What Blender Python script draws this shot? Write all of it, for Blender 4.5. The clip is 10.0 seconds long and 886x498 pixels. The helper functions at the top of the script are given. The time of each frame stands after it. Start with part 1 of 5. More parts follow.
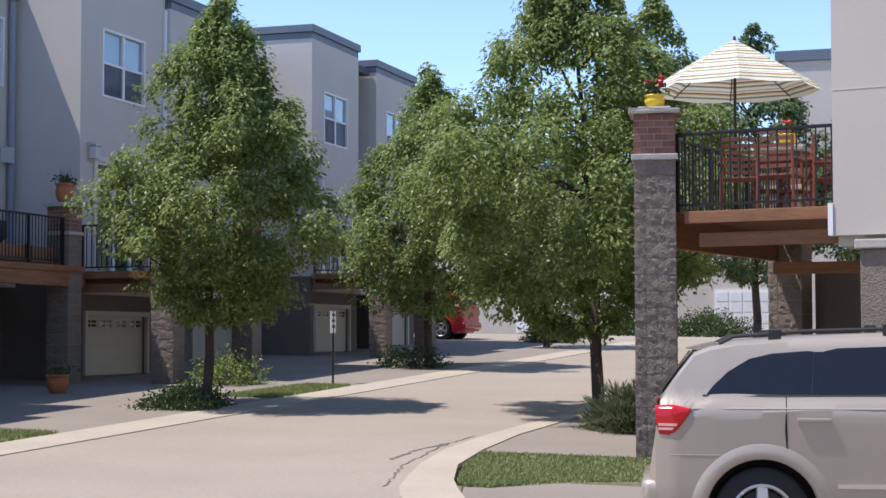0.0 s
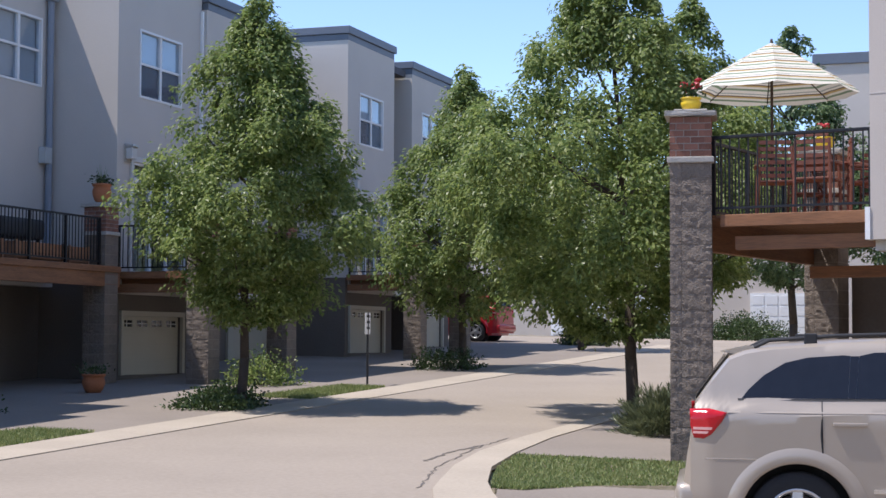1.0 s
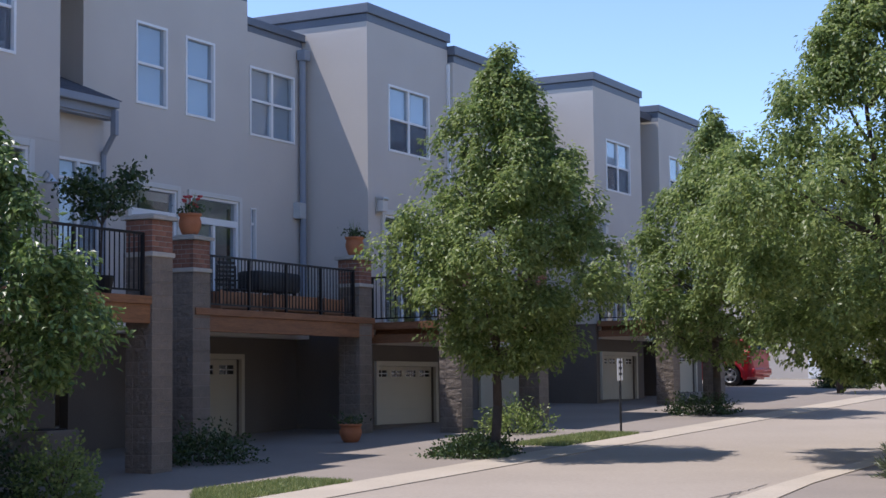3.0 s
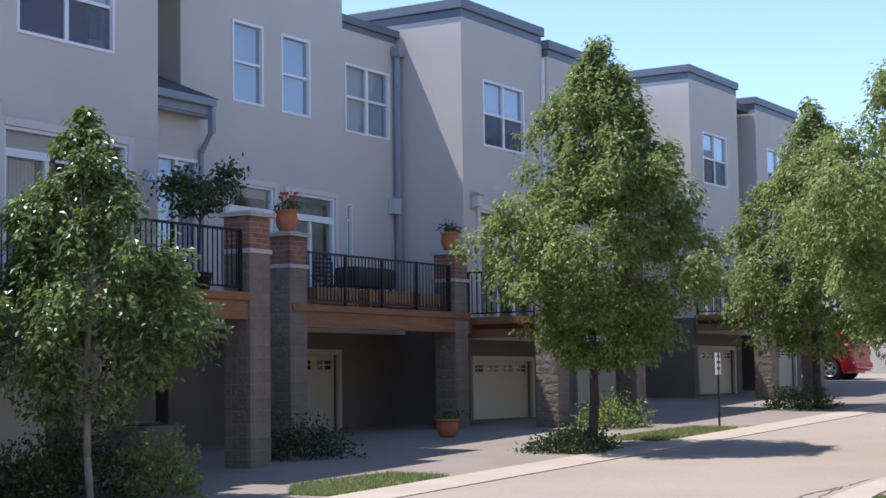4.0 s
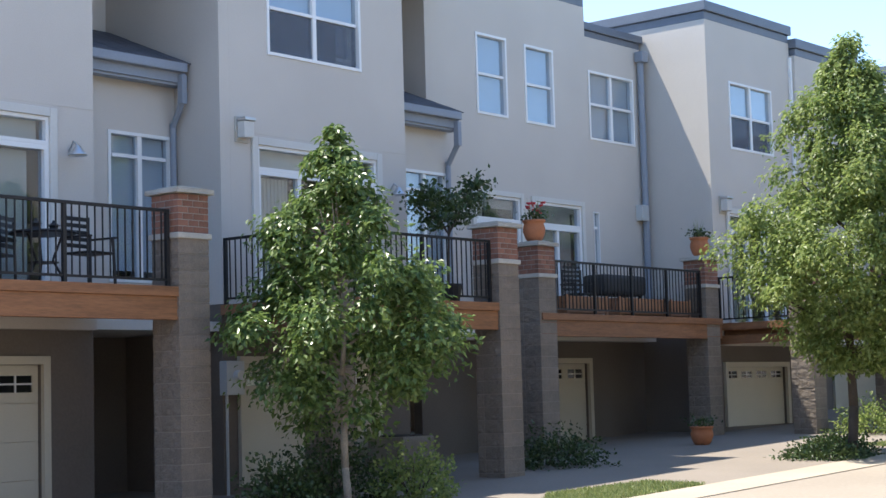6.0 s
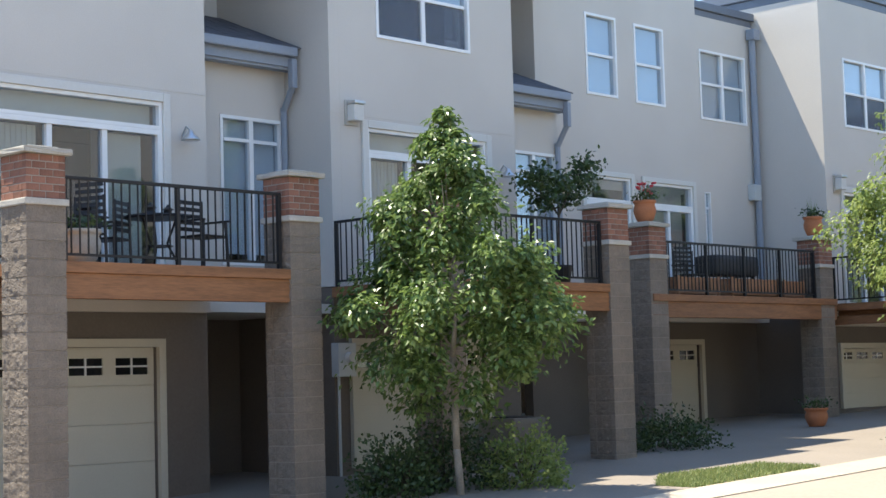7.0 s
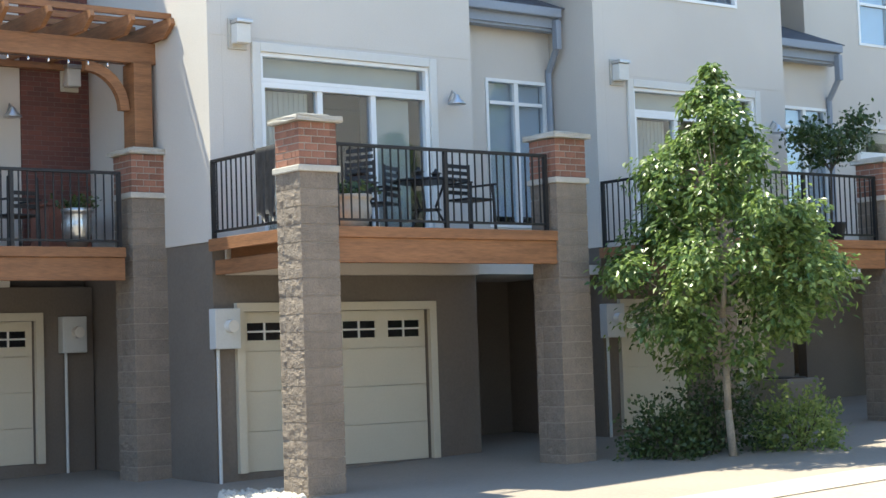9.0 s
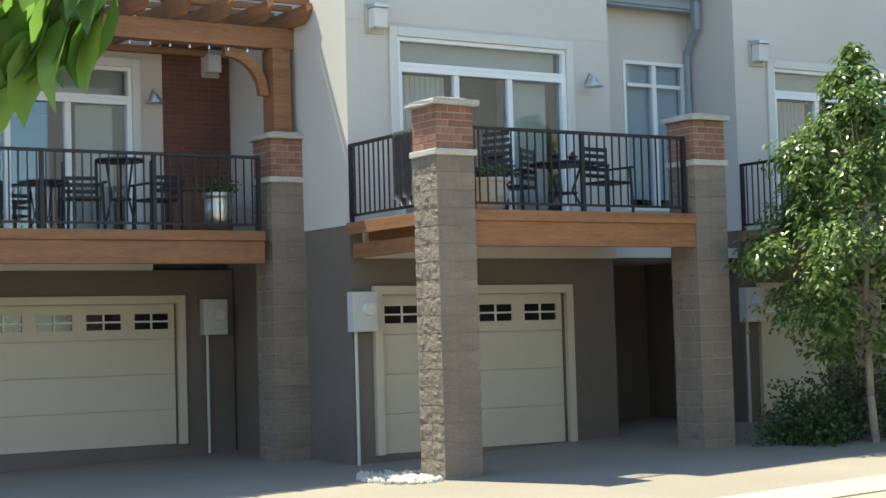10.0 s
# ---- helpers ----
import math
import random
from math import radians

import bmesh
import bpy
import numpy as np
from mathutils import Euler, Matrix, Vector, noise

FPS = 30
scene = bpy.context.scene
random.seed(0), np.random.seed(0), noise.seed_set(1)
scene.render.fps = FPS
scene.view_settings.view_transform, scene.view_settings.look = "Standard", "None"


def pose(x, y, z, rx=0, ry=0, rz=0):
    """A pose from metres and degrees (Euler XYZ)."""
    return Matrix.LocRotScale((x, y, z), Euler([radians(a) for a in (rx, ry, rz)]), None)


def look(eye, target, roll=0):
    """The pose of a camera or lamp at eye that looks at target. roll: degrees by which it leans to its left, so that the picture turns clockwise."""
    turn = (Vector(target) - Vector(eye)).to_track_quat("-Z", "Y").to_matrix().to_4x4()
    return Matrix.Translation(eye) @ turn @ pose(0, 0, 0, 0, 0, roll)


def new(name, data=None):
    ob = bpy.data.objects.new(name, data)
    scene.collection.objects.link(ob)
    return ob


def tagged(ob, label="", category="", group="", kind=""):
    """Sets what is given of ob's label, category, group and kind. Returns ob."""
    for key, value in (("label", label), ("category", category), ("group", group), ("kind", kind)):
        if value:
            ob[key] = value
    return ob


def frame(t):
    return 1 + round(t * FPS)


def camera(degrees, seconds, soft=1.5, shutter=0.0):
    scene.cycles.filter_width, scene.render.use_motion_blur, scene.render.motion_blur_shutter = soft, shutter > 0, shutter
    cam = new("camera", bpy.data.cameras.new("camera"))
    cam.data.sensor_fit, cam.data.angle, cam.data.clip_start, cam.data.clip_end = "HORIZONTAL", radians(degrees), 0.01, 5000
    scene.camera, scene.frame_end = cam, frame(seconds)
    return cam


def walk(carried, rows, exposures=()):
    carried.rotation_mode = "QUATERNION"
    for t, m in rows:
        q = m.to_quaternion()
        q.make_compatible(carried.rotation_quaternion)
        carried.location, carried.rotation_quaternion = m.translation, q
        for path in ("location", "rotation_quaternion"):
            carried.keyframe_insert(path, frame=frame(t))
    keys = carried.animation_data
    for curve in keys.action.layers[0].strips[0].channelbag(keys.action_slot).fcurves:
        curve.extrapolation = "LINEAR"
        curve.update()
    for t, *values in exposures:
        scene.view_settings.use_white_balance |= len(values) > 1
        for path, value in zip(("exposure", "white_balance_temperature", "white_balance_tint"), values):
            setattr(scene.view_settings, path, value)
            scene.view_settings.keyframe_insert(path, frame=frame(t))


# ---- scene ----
# ---------------------------------------------------------------- camera
cam = camera(29.6, 10.0)
EYE = Vector((0.0, 0.0, 1.55))
# seconds, heading, pitch, roll: a hand-held pan on the spot
PAN = [
    (0.0, 18.170, 2.990, -0.100),
    (0.5, 18.535, 2.972, -0.066),
    (1.0, 19.366, 3.053, 0.255),
    (1.5, 21.685, 3.642, 0.245),
    (2.0, 23.150, 4.211, -0.140),
    (2.5, 25.667, 4.619, -0.530),
    (4.0, 31.156, 4.550, -0.805),
    (4.5, 33.063, 4.792, -1.055),
    (5.0, 35.489, 4.957, -1.052),
    (6.5, 41.467, 4.856, -1.780),
    (7.0, 43.420, 4.514, -1.670),
    (7.5, 45.660, 4.265, -1.850),
    (8.0, 47.812, 4.049, -1.822),
    (8.5, 50.316, 3.682, -1.920),
    (9.0, 52.585, 3.472, -1.905),
    (9.5, 54.909, 3.210, -1.823),
    (10.0, 57.274, 3.049, -1.664),
]


def aim(yaw, pitch, roll):
    y, p = radians(yaw), radians(pitch)
    way = Vector((-math.sin(y) * math.cos(p), math.cos(y) * math.cos(p), math.sin(p)))
    return look(EYE, EYE + way * 10, roll)


# seconds, stops, kelvin, tint: the picture turns paler and warmer as the pan nears the sun
EXPOSURE = [(0.0, 0.95, 6250, 14), (2.5, 0.80, 6050, 17), (4.5, 1.3, 6250, 15), (6.5, 1.78, 6750, 6), (8.0, 2.0, 7100, 4), (9.0, 2.2, 7100, 0), (9.5, 2.25, 7100, -3), (10.0, 1.9, 7300, -6)]
walk(cam, [(t, aim(y, p, r)) for t, y, p, r in PAN], EXPOSURE)

# ---------------------------------------------------------------- light
SUN_WAY = Vector((-0.44, -0.19, 1.0)).normalized()      # towards the sun
world = bpy.data.worlds.new("sky")
scene.world = world
world.use_nodes = True
wn = world.node_tree.nodes
sky = wn.new("ShaderNodeTexSky")
sky.sky_type = "NISHITA"
sky.sun_disc = False
sky.sun_elevation = math.asin(SUN_WAY.z)
sky.sun_rotation = math.atan2(SUN_WAY.x, SUN_WAY.y)
sky.altitude = 1600
sky.air_density, sky.dust_density, sky.ozone_density = 0.85, 0.25, 1.9
wn["Background"].inputs["Strength"].default_value = 0.14
world.node_tree.links.new(sky.outputs[0], wn["Background"].inputs["Color"])
sun = new("sun", bpy.data.lights.new("sun", "SUN"))
sun.data.energy, sun.data.angle, sun.data.color = 3.0, radians(0.6), (1.0, 0.94, 0.85)
sun.matrix_world = look(SUN_WAY * 60, (0, 0, 0))


# ---------------------------------------------------------------- materials
def material(name, color, rough=0.8, metal=0.0, vary=0.12, scale=3.0, grain=40.0, bump=0.0, spec=0.5, per_piece=0.0, tint=None, stretch=(1, 1, 1)):
    """A surface with two scales of tone (patches and grain), fine relief and, where asked, a tone of its own for each piece."""
    m = bpy.data.materials.new(name)
    m.use_nodes = True
    t, b = m.node_tree, m.node_tree.nodes["Principled BSDF"]
    n, link = t.nodes, t.links.new
    b.inputs["Roughness"].default_value, b.inputs["Metallic"].default_value = rough, metal
    b.inputs["Specular IOR Level"].default_value = spec
    co = n.new("ShaderNodeTexCoord")
    big, fine = n.new("ShaderNodeTexNoise"), n.new("ShaderNodeTexNoise")
    big.inputs["Scale"].default_value, big.inputs["Detail"].default_value = scale, 4
    fine.inputs["Scale"].default_value, fine.inputs["Detail"].default_value = grain, 5
    grow = n.new("ShaderNodeMapping")
    grow.inputs["Scale"].default_value = stretch
    link(co.outputs["Object"], grow.inputs["Vector"])
    for x in (big, fine):
        link(grow.outputs["Vector"], x.inputs["Vector"])
    add = n.new("ShaderNodeMath")
    add.operation = "ADD"
    link(big.outputs["Fac"], add.inputs[0])
    link(fine.outputs["Fac"], add.inputs[1])
    last = add
    if per_piece:
        info = n.new("ShaderNodeObjectInfo")
        mul = n.new("ShaderNodeMath")
        mul.operation = "MULTIPLY_ADD"
        link(info.outputs["Random"], mul.inputs[0])
        mul.inputs[1].default_value = per_piece
        link(add.outputs[0], mul.inputs[2])
        last = mul
    ramp = n.new("ShaderNodeMapRange")
    ramp.inputs["From Min"].default_value, ramp.inputs["From Max"].default_value = 0.65, 1.35 + per_piece
    link(last.outputs[0], ramp.inputs["Value"])
    mix = n.new("ShaderNodeMix")
    mix.data_type = "RGBA"
    lo = tint or tuple(c * (1 - vary) for c in color)
    hi = tuple(min(1, c * (1 + vary)) for c in color)
    mix.inputs[6].default_value, mix.inputs[7].default_value = (*lo, 1), (*hi, 1)
    link(ramp.outputs[0], mix.inputs[0])
    link(mix.outputs[2], b.inputs["Base Color"])
    if bump:
        bp = n.new("ShaderNodeBump")
        bp.inputs["Strength"].default_value, bp.inputs["Distance"].default_value = 0.6, bump
        link(fine.outputs["Fac"], bp.inputs["Height"])
        link(bp.outputs["Normal"], b.inputs["Normal"])
    return m


def leaf_material(name, dark, light, through_light=0.35, rough=0.42):
    m = bpy.data.materials.new(name)
    m.use_nodes = True
    t, n, link = m.node_tree, m.node_tree.nodes, m.node_tree.links.new
    b = n["Principled BSDF"]
    b.inputs["Roughness"].default_value = rough
    geo, mix = n.new("ShaderNodeNewGeometry"), n.new("ShaderNodeMix")
    mix.data_type = "RGBA"
    mix.inputs[6].default_value, mix.inputs[7].default_value = (*dark, 1), (*light, 1)
    link(geo.outputs["Random Per Island"], mix.inputs[0])
    link(mix.outputs[2], b.inputs["Base Color"])
    tr, sh = n.new("ShaderNodeBsdfTranslucent"), n.new("ShaderNodeMixShader")
    link(mix.outputs[2], tr.inputs["Color"])
    sh.inputs[0].default_value = through_light
    link(b.outputs[0], sh.inputs[1])
    link(tr.outputs[0], sh.inputs[2])
    link(sh.outputs[0], n["Material Output"].inputs["Surface"])
    return m


def glass_material(name, tint=(0.8, 0.85, 0.9), base=0.07):
    """A thin pane: clear straight through, mirror-like by its angle."""
    m = bpy.data.materials.new(name)
    m.use_nodes = True
    n, link = m.node_tree.nodes, m.node_tree.links.new
    n.remove(n["Principled BSDF"])
    clear, gloss, fr, sh = n.new("ShaderNodeBsdfTransparent"), n.new("ShaderNodeBsdfGlossy"), n.new("ShaderNodeLayerWeight"), n.new("ShaderNodeMixShader")
    power, lift = n.new("ShaderNodeMath"), n.new("ShaderNodeMapRange")
    power.operation = "POWER"
    power.inputs[1].default_value = 3.2
    lift.inputs["To Min"].default_value, lift.inputs["To Max"].default_value = base, 0.95
    clear.inputs["Color"].default_value = (*tint, 1)
    gloss.inputs["Roughness"].default_value = 0.02
    link(fr.outputs["Facing"], power.inputs[0])
    link(power.outputs[0], lift.inputs["Value"])
    link(lift.outputs[0], sh.inputs[0])
    link(clear.outputs[0], sh.inputs[1])
    link(gloss.outputs[0], sh.inputs[2])
    link(sh.outputs[0], n["Material Output"].inputs["Surface"])
    return m


M_STUCCO = material("stucco", (0.57, 0.525, 0.475), 0.9, vary=0.07, scale=0.6, grain=60, bump=0.004)
M_STUCCO_WARM = material("stucco_warm", (0.56, 0.50, 0.44), 0.9, vary=0.06, scale=0.6, grain=60, bump=0.004)
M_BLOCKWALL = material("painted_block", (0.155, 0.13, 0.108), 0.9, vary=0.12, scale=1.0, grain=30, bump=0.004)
M_SPLIT = material("split_face_block", (0.225, 0.184, 0.148), 0.95, vary=0.30, scale=8, grain=48, bump=0.035, per_piece=0.25)
M_BRICK = material("brick", (0.25, 0.115, 0.078), 0.9, vary=0.42, scale=9, grain=60, bump=0.008, per_piece=0.7)
M_MORTAR = material("mortar", (0.31, 0.27, 0.23), 0.95, vary=0.1, grain=80, bump=0.004)
M_CAPSTONE = material("cast_stone", (0.46, 0.43, 0.38), 0.9, vary=0.15, scale=6, grain=40, bump=0.01)
M_METALCAP = material("blue_grey_metal", (0.145, 0.165, 0.20), 0.5, metal=0.1, vary=0.08, scale=1.0, grain=20)
M_FASCIA = material("blue_grey_trim", (0.26, 0.29, 0.34), 0.6, vary=0.07, scale=1.2, grain=30)
M_TRIM = material("pale_trim", (0.62, 0.60, 0.56), 0.6, vary=0.04, scale=2, grain=30)
M_VINYL = material("white_vinyl", (0.80, 0.80, 0.79), 0.45, vary=0.03, scale=2, grain=30)
M_GARAGE = material("almond_garage_door", (0.52, 0.47, 0.37), 0.55, vary=0.05, scale=1.5, grain=40)
M_WOOD = material("stained_deck_wood", (0.245, 0.11, 0.048), 0.65, vary=0.35, scale=1.2, grain=7, bump=0.004, stretch=(1, 1, 11))
M_IRON = material("black_iron", (0.018, 0.018, 0.02), 0.45, metal=0.3, vary=0.2, scale=5, grain=60)
M_SHINGLE = material("asphalt_shingle", (0.10, 0.10, 0.115), 0.95, vary=0.3, scale=5, grain=90, bump=0.01, per_piece=0.4)
M_ROADTOP = material("worn_concrete_road", (0.315, 0.265, 0.212), 0.9, vary=0.13, scale=0.35, grain=18, bump=0.006)
# lane concrete darkened, so that deep driveway shade is partly in the colour
M_DRIVE = material("shade_darkened_concrete", (0.24, 0.203, 0.168), 0.9, vary=0.13, scale=0.5, grain=22, bump=0.006)
M_KERB = material("kerb_concrete", (0.41, 0.35, 0.275), 0.9, vary=0.12, scale=0.8, grain=25, bump=0.006)
M_SOIL = material("dry_ground", (0.20, 0.17, 0.12), 0.95, vary=0.25, scale=0.8, grain=20, bump=0.02)
M_GRASS = leaf_material("grass_blades", (0.13, 0.20, 0.05), (0.38, 0.40, 0.17), 0.35, 0.6)
M_LEAF = leaf_material("pear_leaves", (0.13, 0.20, 0.055), (0.36, 0.42, 0.14), 0.55)
M_LEAF_GLOSS = leaf_material("glossy_leaves", (0.06, 0.12, 0.03), (0.24, 0.32, 0.10), 0.42, 0.33)
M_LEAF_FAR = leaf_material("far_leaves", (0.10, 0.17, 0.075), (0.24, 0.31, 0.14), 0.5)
M_LEAF_DARK = leaf_material("shrub_leaves", (0.03, 0.06, 0.02), (0.08, 0.12, 0.035), 0.25)
M_BARK = material("bark", (0.085, 0.065, 0.05), 0.95, vary=0.35, scale=6, grain=50, bump=0.02)
M_BARK_PALE = material("pale_bark", (0.27, 0.23, 0.18), 0.9, vary=0.25, scale=6, grain=50, bump=0.01)
M_GLASS = glass_material("window_glass")
M_SCREEN = bpy.data.materials.new("insect_screen")
M_SCREEN.use_nodes = True
_b = M_SCREEN.node_tree.nodes["Principled BSDF"]
_b.inputs["Base Color"].default_value, _b.inputs["Roughness"].default_value, _b.inputs["Alpha"].default_value = (0.15, 0.165, 0.20, 1), 0.8, 0.42
# dark grey with the gloom of indoors in its colour; floor slabs share it
M_ROOM = material("room_gloom", (0.10, 0.10, 0.105), 0.9, vary=0.2, scale=0.8, grain=5)
M_BLIND = material("white_blind", (0.70, 0.70, 0.68), 0.7, vary=0.04, scale=1, grain=10)
M_GREYBOX = material("grey_enamel", (0.50, 0.52, 0.52), 0.45, vary=0.05, scale=3, grain=40)
M_TAUPE = material("taupe_enamel", (0.20, 0.18, 0.155), 0.6, vary=0.08, scale=3, grain=40)
M_TERRACOTTA = material("terracotta", (0.46, 0.17, 0.075), 0.8, vary=0.15, scale=6, grain=40)
M_YELLOW = material("yellow_glaze", (0.80, 0.55, 0.03), 0.35, vary=0.06, scale=5, grain=30)
M_RED_PETAL = leaf_material("red_petals", (0.55, 0.02, 0.03), (0.75, 0.10, 0.12), 0.3)
M_SILVER = material("galvanised_steel", (0.55, 0.56, 0.57), 0.3, metal=0.9, vary=0.1, scale=5, grain=30)
M_RUBBER = material("tyre_rubber", (0.02, 0.02, 0.021), 0.85, vary=0.2, scale=10, grain=60)
M_DARK = material("dark_plastic", (0.025, 0.025, 0.027), 0.6, vary=0.15, scale=8, grain=50)


# ---------------------------------------------------------------- building blocks
def thing(name, label, category, group="", kind="", at=(0, 0, 0), turn=0):
    ob = new(name)
    ob.empty_display_size = 0.2
    ob.matrix_world = pose(*at, 0, 0, turn)
    return tagged(ob, label, category, group, kind)


def mesh_of(name, bm):
    me = bpy.data.meshes.new(name)
    bmesh.ops.recalc_face_normals(bm, faces=bm.faces)
    bm.to_mesh(me)
    bm.free()
    return me


def part(name, bm, mat, parent=None, label="", smooth=False):
    me = bm if isinstance(bm, bpy.types.Mesh) else mesh_of(name, bm)
    if mat and not me.materials:
        me.materials.append(mat)
    if smooth:
        me.polygons.foreach_set("use_smooth", [True] * len(me.polygons))
    ob = new(name, me)
    if parent:
        ob.parent = parent
    if label:
        ob["label"] = label
    return ob


def piece(name, me, parent, m):
    """One of many alike pieces on a shared mesh."""
    ob = new(name, me)
    ob.parent = parent
    ob.matrix_basis = m
    return ob


def box(bm, x0, x1, y0, y1, z0, z1, bevel=0.0):
    r = bmesh.ops.create_cube(bm, size=1, matrix=Matrix.LocRotScale(((x0 + x1) / 2, (y0 + y1) / 2, (z0 + z1) / 2), None, (abs(x1 - x0), abs(y1 - y0), abs(z1 - z0))))
    if bevel:
        es = list({e for v in r["verts"] for e in v.link_edges})
        bmesh.ops.bevel(bm, geom=es, offset=bevel, segments=2, affect="EDGES", profile=0.6)
    return bm


def boxes(*specs, bevel=0.0):
    bm = bmesh.new()
    for s in specs:
        box(bm, *s, bevel=bevel)
    return bm


def rod(bm, a, b, r0, r1=None, sides=8):
    a, b = Vector(a), Vector(b)
    d = b - a
    m = Matrix.Translation((a + b) / 2) @ d.to_track_quat("Z", "Y").to_matrix().to_4x4()
    bmesh.ops.create_cone(bm, cap_ends=True, segments=sides, radius1=r0, radius2=r0 if r1 is None else r1, depth=d.length, matrix=m)
    return bm


def lathe(bm, profile, segs=20, at=(0, 0, 0), caps=True):
    """Turns (radius, height) pairs round the upright axis."""
    rings = []
    for r, z in profile:
        rings.append([bm.verts.new((at[0] + r * math.cos(2 * math.pi * i / segs), at[1] + r * math.sin(2 * math.pi * i / segs), at[2] + z)) for i in range(segs)])
    for a, b in zip(rings, rings[1:]):
        for i in range(segs):
            bm.faces.new((a[i], a[(i + 1) % segs], b[(i + 1) % segs], b[i]))
    if caps:
        bm.faces.new(rings[0][::-1])
        bm.faces.new(rings[-1])
    return bm


def holed_wall(axis, pos, u0, u1, z0, z1, holes=(), thick=0.2):
    """A wall with openings right through it. axis 'x': its face looks to +x at x = pos, u is y; axis 'y': it looks to -y at y = pos, u is x."""
    us = sorted({u0, u1, *(min(max(v, u0), u1) for h in holes for v in h[:2])})
    zs = sorted({z0, z1, *(min(max(v, z0), z1) for h in holes for v in h[2:])})
    bm, vs = bmesh.new(), {}

    def solid(i, j):
        if not (0 <= i < len(us) - 1 and 0 <= j < len(zs) - 1):
            return False
        cu, cz = (us[i] + us[i + 1]) / 2, (zs[j] + zs[j + 1]) / 2
        return not any(h[0] < cu < h[1] and h[2] < cz < h[3] for h in holes)

    def vert(i, j, k):
        if (i, j, k) not in vs:
            w = k * thick
            vs[i, j, k] = bm.verts.new((pos - w, us[i], zs[j]) if axis == "x" else (us[i], pos + w, zs[j]))
        return vs[i, j, k]

    for i in range(len(us) - 1):
        for j in range(len(zs) - 1):
            if not solid(i, j):
                continue
            for k in (0, 1):
                bm.faces.new([vert(a, b, k) for a, b in ((i, j), (i + 1, j), (i + 1, j + 1), (i, j + 1))])
            for di, dj, e in ((-1, 0, ((i, j), (i, j + 1))), (1, 0, ((i + 1, j), (i + 1, j + 1))), (0, -1, ((i, j), (i + 1, j))), (0, 1, ((i, j + 1), (i + 1, j + 1)))):
                if not solid(i + di, j + dj):
                    bm.faces.new([vert(*e[0], 0), vert(*e[1], 0), vert(*e[1], 1), vert(*e[0], 1)])
    return bm


def ground_z(x, y):
    """The lane climbs gently away from the viewer and falls to the right."""
    yy = 6 + (y - 6 + math.sqrt((y - 6) ** 2 + 2)) / 2
    yy = min(yy, 62 + (yy - 62) * 0.3) if yy > 62 else yy
    xx = max(-26.0, min(6.0, x))
    return -0.635 + 0.0305 * yy - 0.0174 * xx


# ---------------------------------------------------------------- ground
def sheet(xs, ys, lift, jitter=0.0):
    """A sheet that follows the lie of the land."""
    bm = bmesh.new()
    rows = [[bm.verts.new((x, y, ground_z(x, y) + lift + (random.uniform(-jitter, jitter) if jitter else 0))) for x in xs] for y in ys]
    for a, b in zip(rows, rows[1:]):
        for i in range(len(xs) - 1):
            bm.faces.new((a[i], a[i + 1], b[i + 1], b[i]))
    return bm


def strip(edges, lift, thick=0.0):
    """A band between two lines: rows of (y, x at one side, x at the other)."""
    bm, prev = bmesh.new(), None
    for y, xa, xb in edges:
        row = [bm.verts.new((xa + (xb - xa) * k / 4, y, ground_z(xa + (xb - xa) * k / 4, y) + lift)) for k in range(5)]
        if thick:
            row = [bm.verts.new((xa, y, ground_z(xa, y) + lift - thick))] + row + [bm.verts.new((xb, y, ground_z(xb, y) + lift - thick))]
        if prev:
            for i in range(len(row) - 1):
                bm.faces.new((prev[i], prev[i + 1], row[i + 1], row[i]))
        prev = row
    return bm


def steps(a, b, n):
    return [a + (b - a) * i / n for i in range(n + 1)]


XS = [-900, -300, -120, -60, *steps(-40, 14, 27), 60, 120, 300, 900]
YS = [-900, -300, -120, -60, *steps(-30, 90, 60), 140, 300, 900, 2500]
tagged(part("ground", sheet(XS, YS, -0.06), M_SOIL), "bare dry ground round the houses", "ground", kind="structure")
tagged(part("road", strip([(y, -40, 14) for y in steps(58, 68, 10)], 0.004), M_ROADTOP), "cross lane at the top of the slope", "road", kind="structure")
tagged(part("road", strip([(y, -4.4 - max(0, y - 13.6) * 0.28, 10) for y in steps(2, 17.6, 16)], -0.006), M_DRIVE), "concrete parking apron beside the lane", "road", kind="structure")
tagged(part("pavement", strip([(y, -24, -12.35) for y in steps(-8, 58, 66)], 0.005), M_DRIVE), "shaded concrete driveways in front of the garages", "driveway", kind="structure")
tagged(part("kerb", strip([(y, -12.35, -11.5) for y in steps(-8, 58, 66)], 0.014, 0.03), M_KERB), "pale rolled concrete kerb along the lane", "kerb", kind="structure")
nose = [(13.6, -4.2, -3.7), (14.6, -4.95, -4.35), (15.8, -5.64, -4.95), (16.5, -5.9, -5.25), (17.3, -6.1, -5.56), (18.7, -6.42, -5.96), (20.4, -6.66, -6.18), (22.6, -6.72, -6.32), (26.0, -6.62, -6.25), (40, -6.75, -6.35), (58, -6.75, -6.35)]
tagged(part("road", strip([(y, -11.55, float(np.interp(y, [n[0] for n in nose], [(n[1] + n[2]) / 2 for n in nose])) if y > 13.6 else -3.95) for y in steps(-8, 58, 132)], 0.0), M_ROADTOP), "worn pale concrete lane climbing between the houses", "road", kind="structure")
tagged(part("kerb", strip(nose, 0.024, 0.05), M_KERB), "pale concrete kerb rounding the driveway corner", "kerb", kind="structure")
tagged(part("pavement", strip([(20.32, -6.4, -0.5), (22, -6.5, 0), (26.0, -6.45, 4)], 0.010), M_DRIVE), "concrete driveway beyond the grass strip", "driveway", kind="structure")


